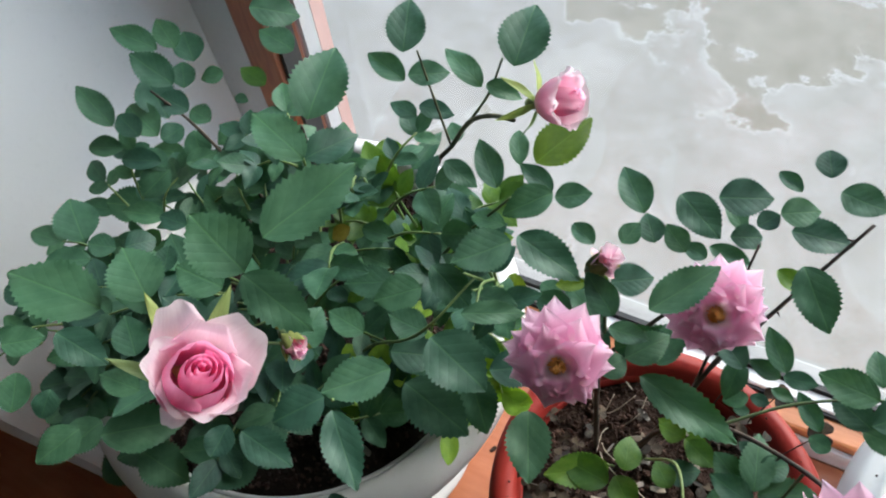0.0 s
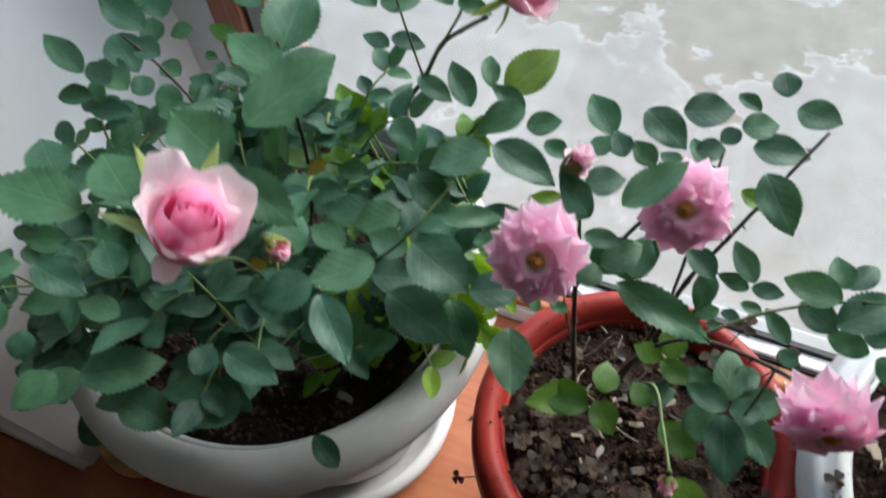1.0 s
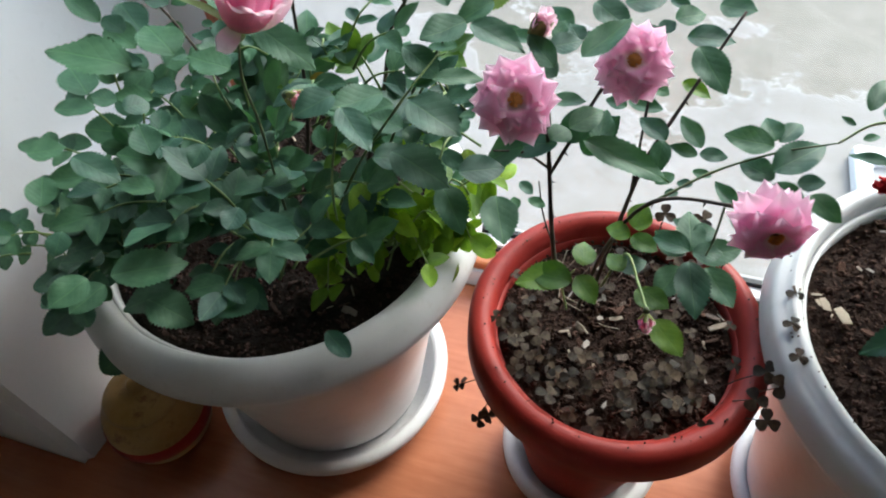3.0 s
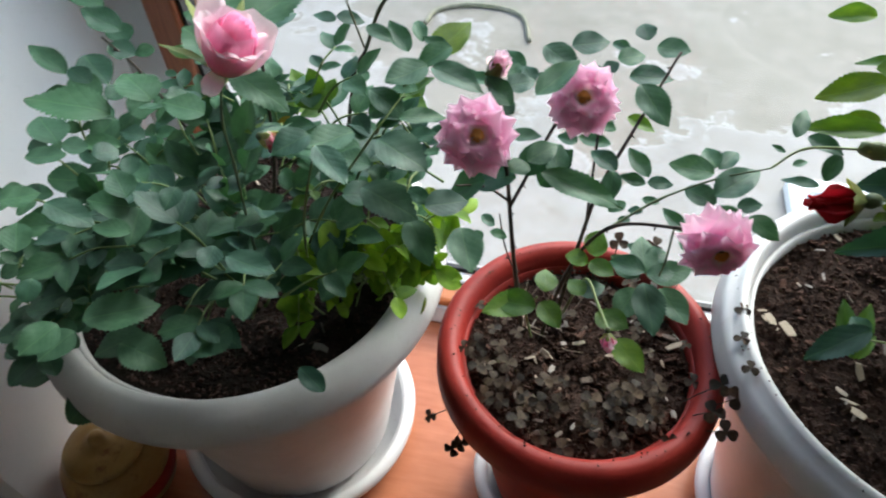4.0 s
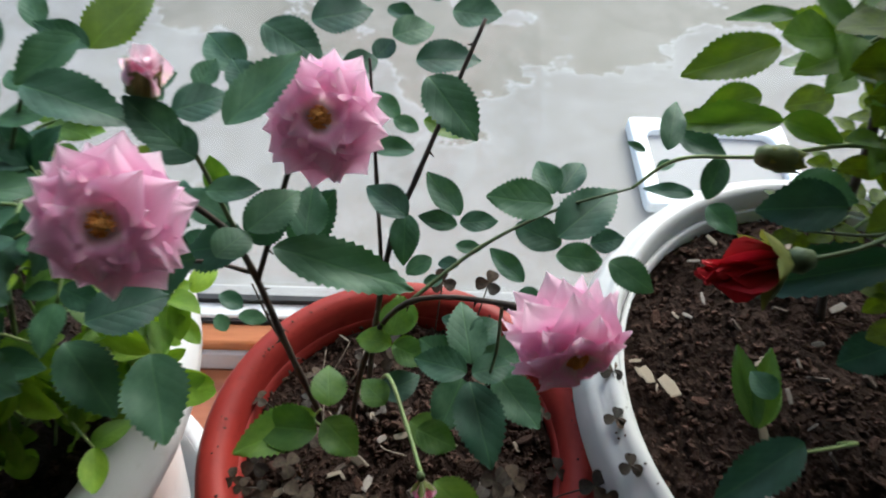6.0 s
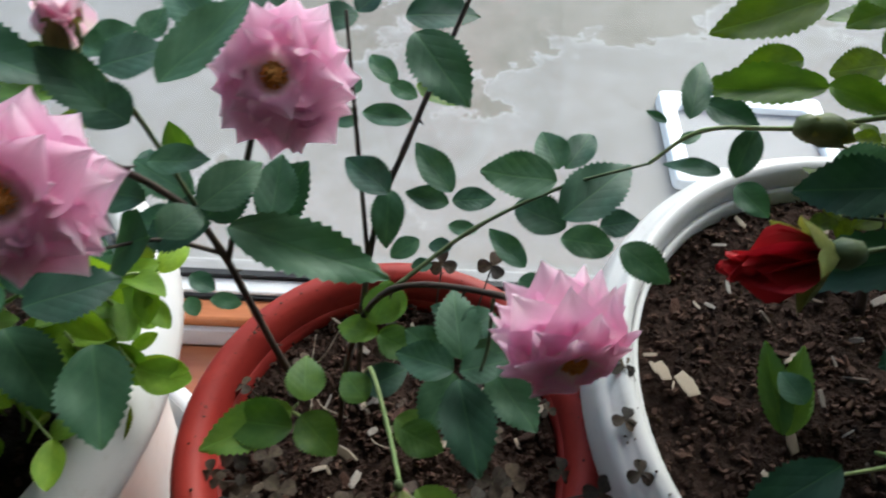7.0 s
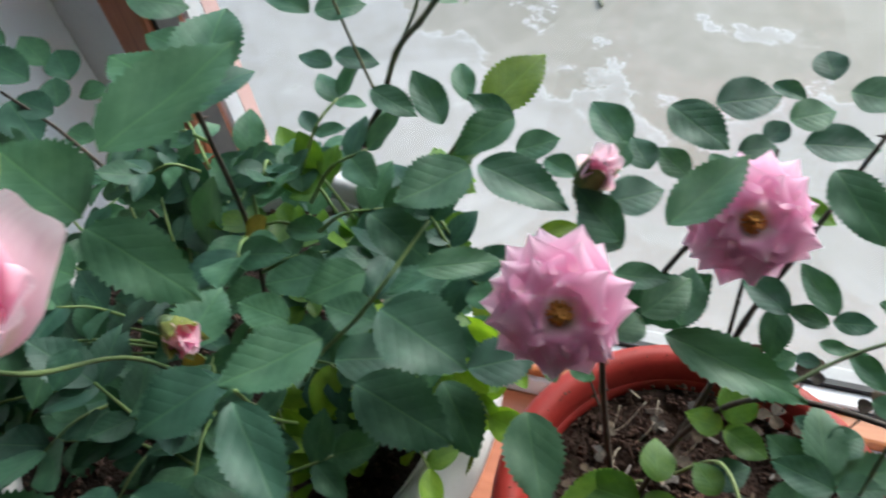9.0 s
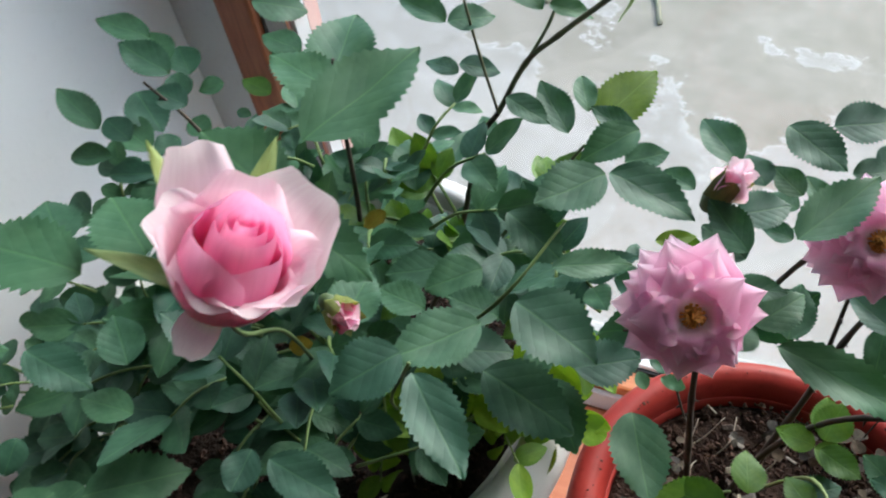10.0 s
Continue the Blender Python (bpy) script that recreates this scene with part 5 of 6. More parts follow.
leaf(left_rose, ROUND, (-0.278, -0.036, 0.389), (-0.283, -0.023, 0.392), (0.31, -0.12, 0.94), 1.12)
leaf(left_rose, ROSE, (-0.287, -0.105, 0.432), (-0.275, -0.094, 0.428), (0.35, -0.03, 0.94), 1.60)
leaf(left_rose, ROUND, (-0.270, -0.125, 0.421), (-0.278, -0.111, 0.424), (0.33, -0.00, 0.94), 1.17)
leaf(left_rose, ROSE, (-0.234, -0.094, 0.410), (-0.253, -0.096, 0.416), (0.29, -0.04, 0.96), 0.98)
leaf(left_rose, ROSE, (-0.236, -0.084, 0.424), (-0.249, -0.072, 0.429), (0.30, -0.07, 0.95), 1.42)
leaf(left_rose, ROSE, (-0.235, -0.051, 0.401), (-0.235, -0.066, 0.400), (0.27, -0.09, 0.96), 1.60)
leaf(left_rose, ROUND, (-0.298, -0.109, 0.376), (-0.294, -0.122, 0.375), (0.32, -0.00, 0.95), 1.45)
leaf(left_rose, ROSE, (-0.291, -0.118, 0.348), (-0.298, -0.141, 0.351), (0.30, 0.01, 0.96), 1.37)
leaf(left_rose, ROSE, (-0.274, -0.116, 0.354), (-0.244, -0.090, 0.346), (0.26, -0.02, 0.96), 0.98)
leaf(left_rose, ROSE, (-0.255, -0.102, 0.328), (-0.274, -0.122, 0.333), (0.26, -0.01, 0.97), 1.17)
leaf(left_rose, ROUND, (-0.211, 0.057, 0.397), (-0.227, 0.039, 0.397), (0.23, -0.24, 0.95), 0.93)
leaf(left_rose, ROSE, (-0.241, 0.068, 0.370), (-0.226, 0.083, 0.371), (0.22, -0.25, 0.94), 1.20)
leaf(left_rose, YOUNG, (-0.249, 0.122, 0.329), (-0.229, 0.131, 0.327), (0.20, -0.27, 0.94), 0.86)
leaf(left_rose, ROUND, (-0.183, 0.037, 0.375), (-0.202, 0.035, 0.378), (0.19, -0.22, 0.96), 0.88)
leaf(left_rose, YOUNG, (-0.216, 0.032, 0.374), (-0.207, 0.042, 0.374), (0.21, -0.21, 0.95), 1.01)
leaf(left_rose, ROSE, (-0.171, 0.068, 0.351), (-0.190, 0.067, 0.354), (0.16, -0.24, 0.96), 1.33)
leaf(left_rose, ROSE, (-0.156, 0.046, 0.368), (-0.176, 0.036, 0.369), (0.15, -0.22, 0.96), 1.04)
leaf(left_rose, ROSE, (-0.180, 0.024, 0.367), (-0.197, 0.023, 0.370), (0.18, -0.20, 0.96), 1.60)
leaf(left_rose, ROUND, (-0.185, 0.080, 0.351), (-0.178, 0.091, 0.353), (0.15, -0.26, 0.95), 1.21)
leaf(left_rose, ROSE, (-0.206, 0.099, 0.351), (-0.200, 0.130, 0.359), (0.18, -0.28, 0.94), 0.62)
leaf(left_rose, ROSE, (-0.186, 0.125, 0.359), (-0.195, 0.135, 0.364), (0.16, -0.30, 0.94), 1.27)
leaf(left_rose, ROSE, (-0.106, -0.012, 0.374), (-0.082, 0.003, 0.371), (0.25, -0.23, 0.94), 1.05)
leaf(left_rose, ROSE, (-0.116, -0.014, 0.364), (-0.096, -0.035, 0.354), (0.26, -0.18, 0.95), 1.02)
leaf(left_rose, DEEPS, (-0.120, 0.002, 0.276), (-0.114, -0.018, 0.271), (0.21, -0.16, 0.97), 0.98)
leaf(left_rose, ROUND, (-0.359, -0.102, 0.245), (-0.379, -0.108, 0.251), (0.32, -0.16, 0.93), 1.60)
leaf(left_rose, ROUND, (-0.355, -0.103, 0.259), (-0.339, -0.099, 0.254), (0.31, -0.17, 0.94), 1.51)
leaf(left_rose, ROUND, (-0.306, -0.110, 0.257), (-0.320, -0.133, 0.257), (0.29, -0.16, 0.95), 1.26)
leaf(left_rose, ROUND, (-0.314, -0.114, 0.262), (-0.291, -0.118, 0.255), (0.28, -0.16, 0.95), 1.60)
leaf(left_rose, ROSE, (-0.208, -0.087, 0.327), (-0.220, -0.113, 0.329), (0.16, -0.02, 0.99), 1.30)
leaf(left_rose, ROSE, (-0.156, -0.027, 0.329), (-0.162, -0.055, 0.327), (0.10, -0.08, 0.99), 1.18)
leaf(left_rose, ROSE, (-0.263, -0.113, 0.331), (-0.235, -0.115, 0.325), (0.19, -0.00, 0.98), 1.31)
leaf(left_rose, ROSE, (-0.297, -0.109, 0.327), (-0.305, -0.132, 0.329), (0.23, 0.00, 0.97), 1.60)
leaf(left_rose, ROSE, (-0.228, 0.000, 0.303), (-0.264, -0.033, 0.302), (0.23, -0.28, 0.93), 0.95)
leaf(left_rose, ROSE, (-0.295, -0.010, 0.284), (-0.329, -0.046, 0.285), (0.28, -0.25, 0.93), 0.89)
leaf(left_rose, ROUND, (-0.171, -0.086, 0.293), (-0.152, -0.096, 0.287), (0.16, -0.22, 0.96), 0.84)
leaf(left_rose, ROUND, (-0.307, -0.112, 0.260), (-0.317, -0.137, 0.259), (0.29, -0.15, 0.95), 1.39)
leaf(left_rose, ROUND, (-0.348, -0.091, 0.249), (-0.360, -0.106, 0.250), (0.31, -0.17, 0.94), 1.31)
leaf(left_rose, ROUND, (-0.375, -0.092, 0.242), (-0.382, -0.112, 0.241), (0.32, -0.16, 0.93), 1.56)
leaf(left_rose, ROSE, (-0.339, -0.052, 0.254), (-0.376, -0.067, 0.263), (0.31, -0.20, 0.93), 1.02)
leaf(left_rose, ROUND, (-0.386, -0.066, 0.237), (-0.395, -0.083, 0.237), (0.32, -0.18, 0.93), 1.53)
leaf(left_rose, ROUND, (-0.410, -0.060, 0.236), (-0.422, -0.065, 0.239), (0.34, -0.19, 0.92), 1.60)
leaf(left_rose, ROSE, (-0.251, -0.030, 0.263), (-0.233, -0.046, 0.254), (0.22, -0.24, 0.95), 1.36)
leaf(left_rose, ROUND, (-0.426, -0.030, 0.237), (-0.436, -0.039, 0.239), (0.34, -0.20, 0.92), 1.60)
leaf(left_rose, ROUND, (-0.440, -0.023, 0.254), (-0.448, -0.036, 0.254), (0.35, -0.21, 0.91), 1.60)
leaf(left_rose, ROSE, (-0.358, 0.015, 0.271), (-0.389, 0.007, 0.279), (0.31, -0.26, 0.91), 0.97)
leaf(left_rose, ROSE, (-0.400, 0.002, 0.269), (-0.427, -0.005, 0.277), (0.34, -0.24, 0.91), 1.17)
leaf(left_rose, ROSE, (-0.384, 0.074, 0.314), (-0.408, 0.065, 0.320), (0.33, -0.31, 0.89), 0.87)
leaf(left_rose, ROUND, (-0.374, 0.027, 0.312), (-0.404, 0.013, 0.319), (0.34, -0.28, 0.90), 1.05)
leaf(left_rose, ROSE, (-0.415, 0.019, 0.297), (-0.437, 0.011, 0.303), (0.36, -0.26, 0.90), 0.95)
leaf(left_rose, ROSE, (-0.328, 0.056, 0.318), (-0.349, 0.023, 0.314), (0.30, -0.31, 0.90), 0.98)
leaf(left_rose, ROUND, (-0.306, 0.060, 0.345), (-0.300, 0.031, 0.333), (0.28, -0.33, 0.90), 1.19)
leaf(left_rose, ROSE, (-0.168, -0.017, 0.234), (-0.152, -0.035, 0.227), (0.13, -0.25, 0.96), 1.60)
leaf(left_rose, ROSE, (-0.245, 0.049, 0.298), (-0.266, 0.032, 0.298), (0.23, -0.32, 0.92), 1.37)
leaf(left_rose, ROSE, (-0.286, 0.026, 0.282), (-0.312, 0.025, 0.289), (0.26, -0.29, 0.92), 1.25)
leaf(left_rose, ROSE, (-0.209, 0.038, 0.273), (-0.236, 0.039, 0.279), (0.19, -0.31, 0.93), 1.30)
leaf(left_rose, ROSE, (-0.152, 0.074, 0.310), (-0.198, 0.066, 0.315), (0.15, -0.36, 0.92), 0.89)
leaf(left_rose, ROSE, (-0.172, 0.054, 0.319), (-0.125, 0.053, 0.312), (0.13, -0.36, 0.92), 1.06)
leaf(left_rose, DEEPS, (-0.129, 0.083, 0.300), (-0.119, 0.057, 0.289), (0.10, -0.36, 0.93), 0.86)
leaf(left_rose, ROSE, (-0.194, 0.097, 0.323), (-0.167, 0.114, 0.325), (0.16, -0.39, 0.91), 1.35)
leaf(left_rose, ROUND, (-0.213, 0.061, 0.299), (-0.226, 0.076, 0.307), (0.19, -0.35, 0.92), 1.29)
leaf(left_rose, ROSE, (-0.203, -0.038, 0.245), (-0.239, -0.032, 0.254), (0.19, -0.24, 0.95), 0.74)
leaf(left_rose, ROSE, (-0.301, -0.058, 0.258), (-0.317, -0.072, 0.260), (0.28, -0.21, 0.94), 1.60)

# leaves of the bush in the red pot
leaf(red_pot_rose, ROSE, (-0.064, 0.079, 0.409), (-0.081, 0.099, 0.416), (0.02, -0.32, 0.95), 0.95)
leaf(red_pot_rose, ROSE, (0.025, -0.002, 0.330), (0.007, 0.009, 0.333), (-0.02, -0.29, 0.96), 1.15)
leaf(red_pot_rose, ROSE, (0.028, -0.003, 0.335), (0.024, 0.023, 0.344), (-0.03, -0.30, 0.95), 0.96)
leaf(red_pot_rose, ROSE, (0.031, -0.003, 0.331), (0.056, 0.008, 0.335), (-0.06, -0.29, 0.96), 1.01)
leaf(red_pot_rose, ROSE, (0.026, 0.001, 0.315), (0.016, -0.021, 0.308), (-0.02, -0.26, 0.97), 1.15)
leaf(red_pot_rose, ROSE, (0.040, 0.002, 0.318), (0.057, -0.021, 0.314), (-0.06, -0.26, 0.96), 1.04)
leaf(red_pot_rose, YOUNG, (0.014, -0.045, 0.321), (0.032, -0.061, 0.318), (-0.03, -0.21, 0.98), 1.02)
leaf(red_pot_rose, YOUNG, (-0.034, -0.020, 0.306), (-0.061, -0.018, 0.308), (0.08, -0.24, 0.97), 1.04)
leaf(red_pot_rose, YOUNG, (-0.007, 0.013, 0.323), (-0.020, 0.015, 0.324), (0.03, -0.29, 0.96), 1.34)
leaf(red_pot_rose, YOUNG, (-0.005, 0.014, 0.327), (-0.000, 0.030, 0.333), (0.01, -0.31, 0.95), 1.26)
leaf(red_pot_rose, YOUNG, (-0.004, 0.014, 0.319), (0.012, 0.007, 0.317), (0.00, -0.28, 0.96), 1.15)
leaf(red_pot_rose, YOUNG, (0.007, -0.022, 0.315), (0.023, -0.029, 0.314), (-0.01, -0.24, 0.97), 1.20)
leaf(red_pot_rose, YOUNG, (-0.006, -0.013, 0.318), (-0.016, -0.003, 0.321), (0.02, -0.27, 0.96), 1.40)
leaf(red_pot_rose, ROSE, (-0.042, 0.003, 0.399), (0.005, -0.006, 0.392), (0.10, -0.29, 0.95), 0.57)
leaf(red_pot_rose, ROSE, (-0.035, 0.018, 0.384), (-0.034, 0.039, 0.391), (0.13, -0.32, 0.94), 1.03)
leaf(red_pot_rose, ROSE, (-0.050, 0.007, 0.402), (-0.035, 0.024, 0.405), (0.16, -0.32, 0.93), 1.01)
leaf(red_pot_rose, ROSE, (0.001, 0.033, 0.382), (-0.015, 0.045, 0.387), (0.06, -0.34, 0.94), 0.99)
leaf(red_pot_rose, ROSE, (-0.000, 0.041, 0.375), (0.000, 0.022, 0.368), (0.04, -0.32, 0.95), 0.94)
leaf(red_pot_rose, ROSE, (0.022, 0.045, 0.370), (0.008, 0.062, 0.376), (0.01, -0.35, 0.94), 0.84)
leaf(red_pot_rose, ROSE, (0.021, 0.044, 0.365), (0.005, 0.047, 0.366), (0.01, -0.33, 0.94), 0.89)
leaf(red_pot_rose, ROSE, (0.022, 0.045, 0.365), (0.038, 0.047, 0.367), (-0.02, -0.33, 0.94), 0.92)
leaf(red_pot_rose, ROUND, (0.021, 0.043, 0.353), (0.032, 0.041, 0.353), (-0.01, -0.31, 0.95), 0.81)
leaf(red_pot_rose, ROUND, (0.023, 0.037, 0.348), (0.014, 0.038, 0.348), (0.00, -0.30, 0.95), 1.04)
leaf(red_pot_rose, ROUND, (0.011, 0.032, 0.358), (0.001, 0.026, 0.357), (0.03, -0.30, 0.95), 1.00)
leaf(red_pot_rose, ROUND, (0.016, 0.031, 0.345), (0.008, 0.029, 0.345), (0.01, -0.28, 0.96), 0.95)
leaf(red_pot_rose, ROSE, (0.057, 0.041, 0.383), (0.031, 0.044, 0.382), (-0.06, -0.35, 0.94), 1.03)
leaf(red_pot_rose, ROSE, (0.060, 0.034, 0.371), (0.085, 0.054, 0.382), (-0.12, -0.34, 0.93), 0.94)
leaf(red_pot_rose, ROUND, (0.063, 0.036, 0.364), (0.045, 0.045, 0.366), (-0.07, -0.32, 0.94), 1.06)
leaf(red_pot_rose, ROSE, (0.059, 0.050, 0.379), (0.053, 0.065, 0.384), (-0.08, -0.36, 0.93), 1.17)
leaf(red_pot_rose, ROUND, (0.062, 0.053, 0.376), (0.072, 0.067, 0.382), (-0.10, -0.36, 0.93), 0.86)
leaf(red_pot_rose, ROUND, (0.063, 0.039, 0.353), (0.083, 0.037, 0.355), (-0.11, -0.30, 0.95), 0.91)
leaf(red_pot_rose, ROSE, (0.077, 0.042, 0.358), (0.091, 0.043, 0.361), (-0.13, -0.31, 0.94), 1.27)
leaf(red_pot_rose, ROSE, (0.053, 0.041, 0.331), (0.038, 0.056, 0.335), (-0.05, -0.30, 0.95), 0.79)
leaf(red_pot_rose, ROSE, (0.082, 0.030, 0.362), (0.099, 0.018, 0.361), (-0.15, -0.28, 0.95), 1.03)
leaf(red_pot_rose, ROUND, (0.051, 0.040, 0.322), (0.063, 0.038, 0.322), (-0.07, -0.27, 0.96), 1.15)
leaf(red_pot_rose, ROSE, (0.007, 0.073, 0.416), (0.026, 0.051, 0.406), (0.01, -0.42, 0.91), 1.00)
leaf(red_pot_rose, YOUNG, (0.006, 0.096, 0.375), (0.025, 0.091, 0.372), (0.01, -0.40, 0.92), 0.83)
leaf(red_pot_rose, ROUND, (-0.023, 0.133, 0.325), (0.002, 0.131, 0.323), (0.05, -0.38, 0.92), 0.71)
leaf(red_pot_rose, ROUND, (-0.007, 0.148, 0.331), (-0.021, 0.162, 0.338), (0.05, -0.41, 0.91), 0.79)
leaf(red_pot_rose, ROUND, (-0.010, 0.144, 0.334), (0.004, 0.139, 0.332), (0.03, -0.40, 0.92), 0.93)
leaf(red_pot_rose, ROSE, (-0.023, 0.138, 0.335), (-0.037, 0.144, 0.339), (0.08, -0.40, 0.91), 1.26)
leaf(red_pot_rose, ROSE, (-0.023, 0.121, 0.330), (-0.038, 0.124, 0.333), (0.08, -0.38, 0.92), 1.17)
leaf(red_pot_rose, ROUND, (-0.090, 0.047, 0.359), (-0.102, 0.050, 0.362), (0.22, -0.30, 0.93), 1.53)
leaf(red_pot_rose, ROSE, (-0.075, 0.036, 0.355), (-0.093, 0.034, 0.358), (0.20, -0.28, 0.94), 1.60)
leaf(red_pot_rose, ROSE, (-0.090, 0.058, 0.361), (-0.076, 0.052, 0.356), (0.20, -0.31, 0.93), 1.60)
leaf(red_pot_rose, ROSE, (-0.096, 0.060, 0.358), (-0.096, 0.069, 0.361), (0.21, -0.32, 0.92), 1.60)
leaf(red_pot_rose, YOUNG, (-0.036, -0.011, 0.303), (-0.067, -0.030, 0.304), (0.13, -0.16, 0.98), 0.77)
leaf(red_pot_rose, YOUNG, (-0.029, -0.013, 0.315), (-0.031, 0.005, 0.319), (0.09, -0.20, 0.98), 1.21)
leaf(red_pot_rose, YOUNG, (-0.032, -0.015, 0.306), (-0.017, -0.028, 0.302), (0.08, -0.16, 0.98), 1.24)
leaf(red_pot_rose, YOUNG, (0.000, 0.020, 0.318), (-0.003, 0.038, 0.322), (0.04, -0.26, 0.97), 1.23)
leaf(red_pot_rose, YOUNG, (-0.005, 0.017, 0.314), (-0.020, 0.021, 0.316), (0.06, -0.24, 0.97), 1.13)
leaf(red_pot_rose, YOUNG, (-0.005, 0.016, 0.315), (0.009, 0.013, 0.314), (0.03, -0.23, 0.97), 1.37)
leaf(red_pot_rose, ROSE, (0.025, -0.014, 0.349), (0.005, -0.008, 0.350), (0.01, -0.22, 0.98), 1.05)
leaf(red_pot_rose, ROSE, (0.024, 0.014, 0.337), (0.016, 0.017, 0.338), (-0.00, -0.25, 0.97), 1.60)
leaf(red_pot_rose, ROUND, (0.028, 0.007, 0.336), (0.040, 0.015, 0.339), (-0.03, -0.25, 0.97), 1.20)
leaf(red_pot_rose, ROSE, (0.027, -0.012, 0.344), (0.043, -0.008, 0.346), (-0.04, -0.22, 0.98), 1.17)
leaf(red_pot_rose, ROSE, (0.027, -0.011, 0.336), (0.035, -0.043, 0.330), (-0.03, -0.17, 0.98), 0.93)
leaf(red_pot_rose, YOUNG, (0.004, -0.013, 0.302), (0.021, -0.022, 0.300), (0.01, -0.17, 0.99), 1.22)
leaf(red_pot_rose, ROSE, (-0.009, -0.005, 0.309), (0.008, 0.005, 0.310), (0.04, -0.20, 0.98), 1.12)
leaf(red_pot_rose, ROUND, (-0.079, 0.030, 0.331), (-0.069, 0.026, 0.328), (0.17, -0.25, 0.95), 1.07)
leaf(red_pot_rose, ROUND, (-0.072, 0.025, 0.322), (-0.060, 0.025, 0.321), (0.16, -0.24, 0.96), 0.82)
leaf(red_pot_rose, ROUND, (-0.077, 0.020, 0.317), (-0.082, 0.027, 0.319), (0.17, -0.24, 0.96), 1.11)
leaf(red_pot_rose, ROSE, (-0.049, 0.010, 0.444), (-0.030, 0.034, 0.451), (-0.04, -0.26, 0.96), 0.78)
leaf(red_pot_rose, ROSE, (-0.066, 0.017, 0.442), (-0.051, 0.025, 0.444), (-0.00, -0.26, 0.97), 1.37)
leaf(red_pot_rose, ROSE, (-0.052, 0.078, 0.432), (-0.030, 0.065, 0.428), (-0.03, -0.31, 0.95), 1.09)
leaf(red_pot_rose, ROSE, (-0.036, 0.084, 0.430), (-0.014, 0.091, 0.433), (-0.05, -0.33, 0.94), 1.25)
leaf(red_pot_rose, ROSE, (0.002, 0.100, 0.403), (0.029, 0.101, 0.407), (-0.11, -0.32, 0.94), 1.04)
leaf(red_pot_rose, ROUND, (0.012, 0.131, 0.412), (0.007, 0.144, 0.417), (-0.10, -0.36, 0.93), 1.29)
leaf(red_pot_rose, ROSE, (0.017, 0.124, 0.412), (0.038, 0.119, 0.413), (-0.12, -0.34, 0.93), 1.46)
leaf(red_pot_rose, ROUND, (0.001, 0.119, 0.410), (-0.011, 0.127, 0.412), (-0.08, -0.35, 0.94), 0.77)
leaf(red_pot_rose, ROUND, (-0.014, 0.091, 0.410), (-0.007, 0.099, 0.413), (-0.07, -0.32, 0.94), 1.27)
leaf(red_pot_rose, ROSE, (-0.007, 0.097, 0.416), (0.009, 0.104, 0.420), (-0.09, -0.33, 0.94), 1.39)
leaf(red_pot_rose, ROUND, (-0.025, 0.076, 0.416), (-0.012, 0.080, 0.418), (-0.06, -0.31, 0.95), 1.22)
leaf(red_pot_rose, ROSE, (-0.061, 0.011, 0.416), (-0.044, 0.012, 0.416), (-0.01, -0.22, 0.97), 0.95)
leaf(red_pot_rose, ROSE, (-0.082, -0.022, 0.372), (-0.070, -0.052, 0.368), (0.03, -0.13, 0.99), 1.03)
leaf(red_pot_rose, ROSE, (-0.055, 0.057, 0.420), (-0.063, 0.069, 0.424), (-0.00, -0.30, 0.96), 1.29)
leaf(red_pot_rose, ROSE, (-0.041, 0.061, 0.415), (-0.053, 0.070, 0.418), (-0.02, -0.29, 0.96), 1.21)
leaf(red_pot_rose, ROUND, (-0.079, 0.042, 0.426), (-0.091, 0.048, 0.428), (0.04, -0.28, 0.96), 0.95)
leaf(red_pot_rose, ROSE, (-0.068, 0.045, 0.429), (-0.064, 0.056, 0.432), (0.01, -0.29, 0.96), 1.56)
leaf(red_pot_rose, ROSE, (-0.060, 0.010, 0.431), (-0.075, 0.018, 0.433), (0.01, -0.24, 0.97), 1.60)
leaf(red_pot_rose, ROUND, (-0.058, -0.004, 0.402), (-0.050, 0.007, 0.404), (-0.01, -0.20, 0.98), 1.30)

leaf(red_pot_rose, ROSE, (-0.057, 0.022, 0.376), (-0.092, 0.030, 0.363), (0.20, -0.38, 0.90), 0.90)
leaf(red_pot_rose, ROSE, (-0.079, 0.028, 0.379), (-0.102, 0.036, 0.375), (0.23, -0.39, 0.89), 1.00)
leaf(red_pot_rose, ROSE, (-0.055, 0.018, 0.384), (-0.037, 0.026, 0.402), (0.16, -0.41, 0.90), 1.05)
leaf(red_pot_rose, ROSE, (-0.043, 0.030, 0.365), (-0.027, 0.038, 0.389), (0.12, -0.41, 0.90), 1.00)
leaf(red_pot_rose, ROSE, (-0.065, 0.030, 0.380), (-0.084, 0.038, 0.389), (0.21, -0.41, 0.89), 1.00)
leaf(red_pot_rose, SPRING, (-0.088, 0.020, 0.419), (-0.075, 0.028, 0.417), (0.26, -0.43, 0.87), 0.70)
leaf(red_pot_rose, ROSE, (-0.061, 0.005, 0.440), (-0.076, 0.013, 0.450), (0.27, -0.45, 0.85), 1.00)
leaf(red_pot_rose, ROSE, (-0.075, 0.015, 0.376), (-0.109, 0.023, 0.351), (0.23, -0.35, 0.91), 1.00)
leaf(red_pot_rose, YOUNG, (-0.071, 0.045, 0.376), (-0.075, 0.053, 0.391), (0.20, -0.43, 0.88), 0.90)

# leaves of the bush in the ridged white pot
leaf(right_rose, YOUNG, (0.161, -0.010, 0.294), (0.170, 0.023, 0.309), (-0.36, -0.29, 0.89), 0.50)
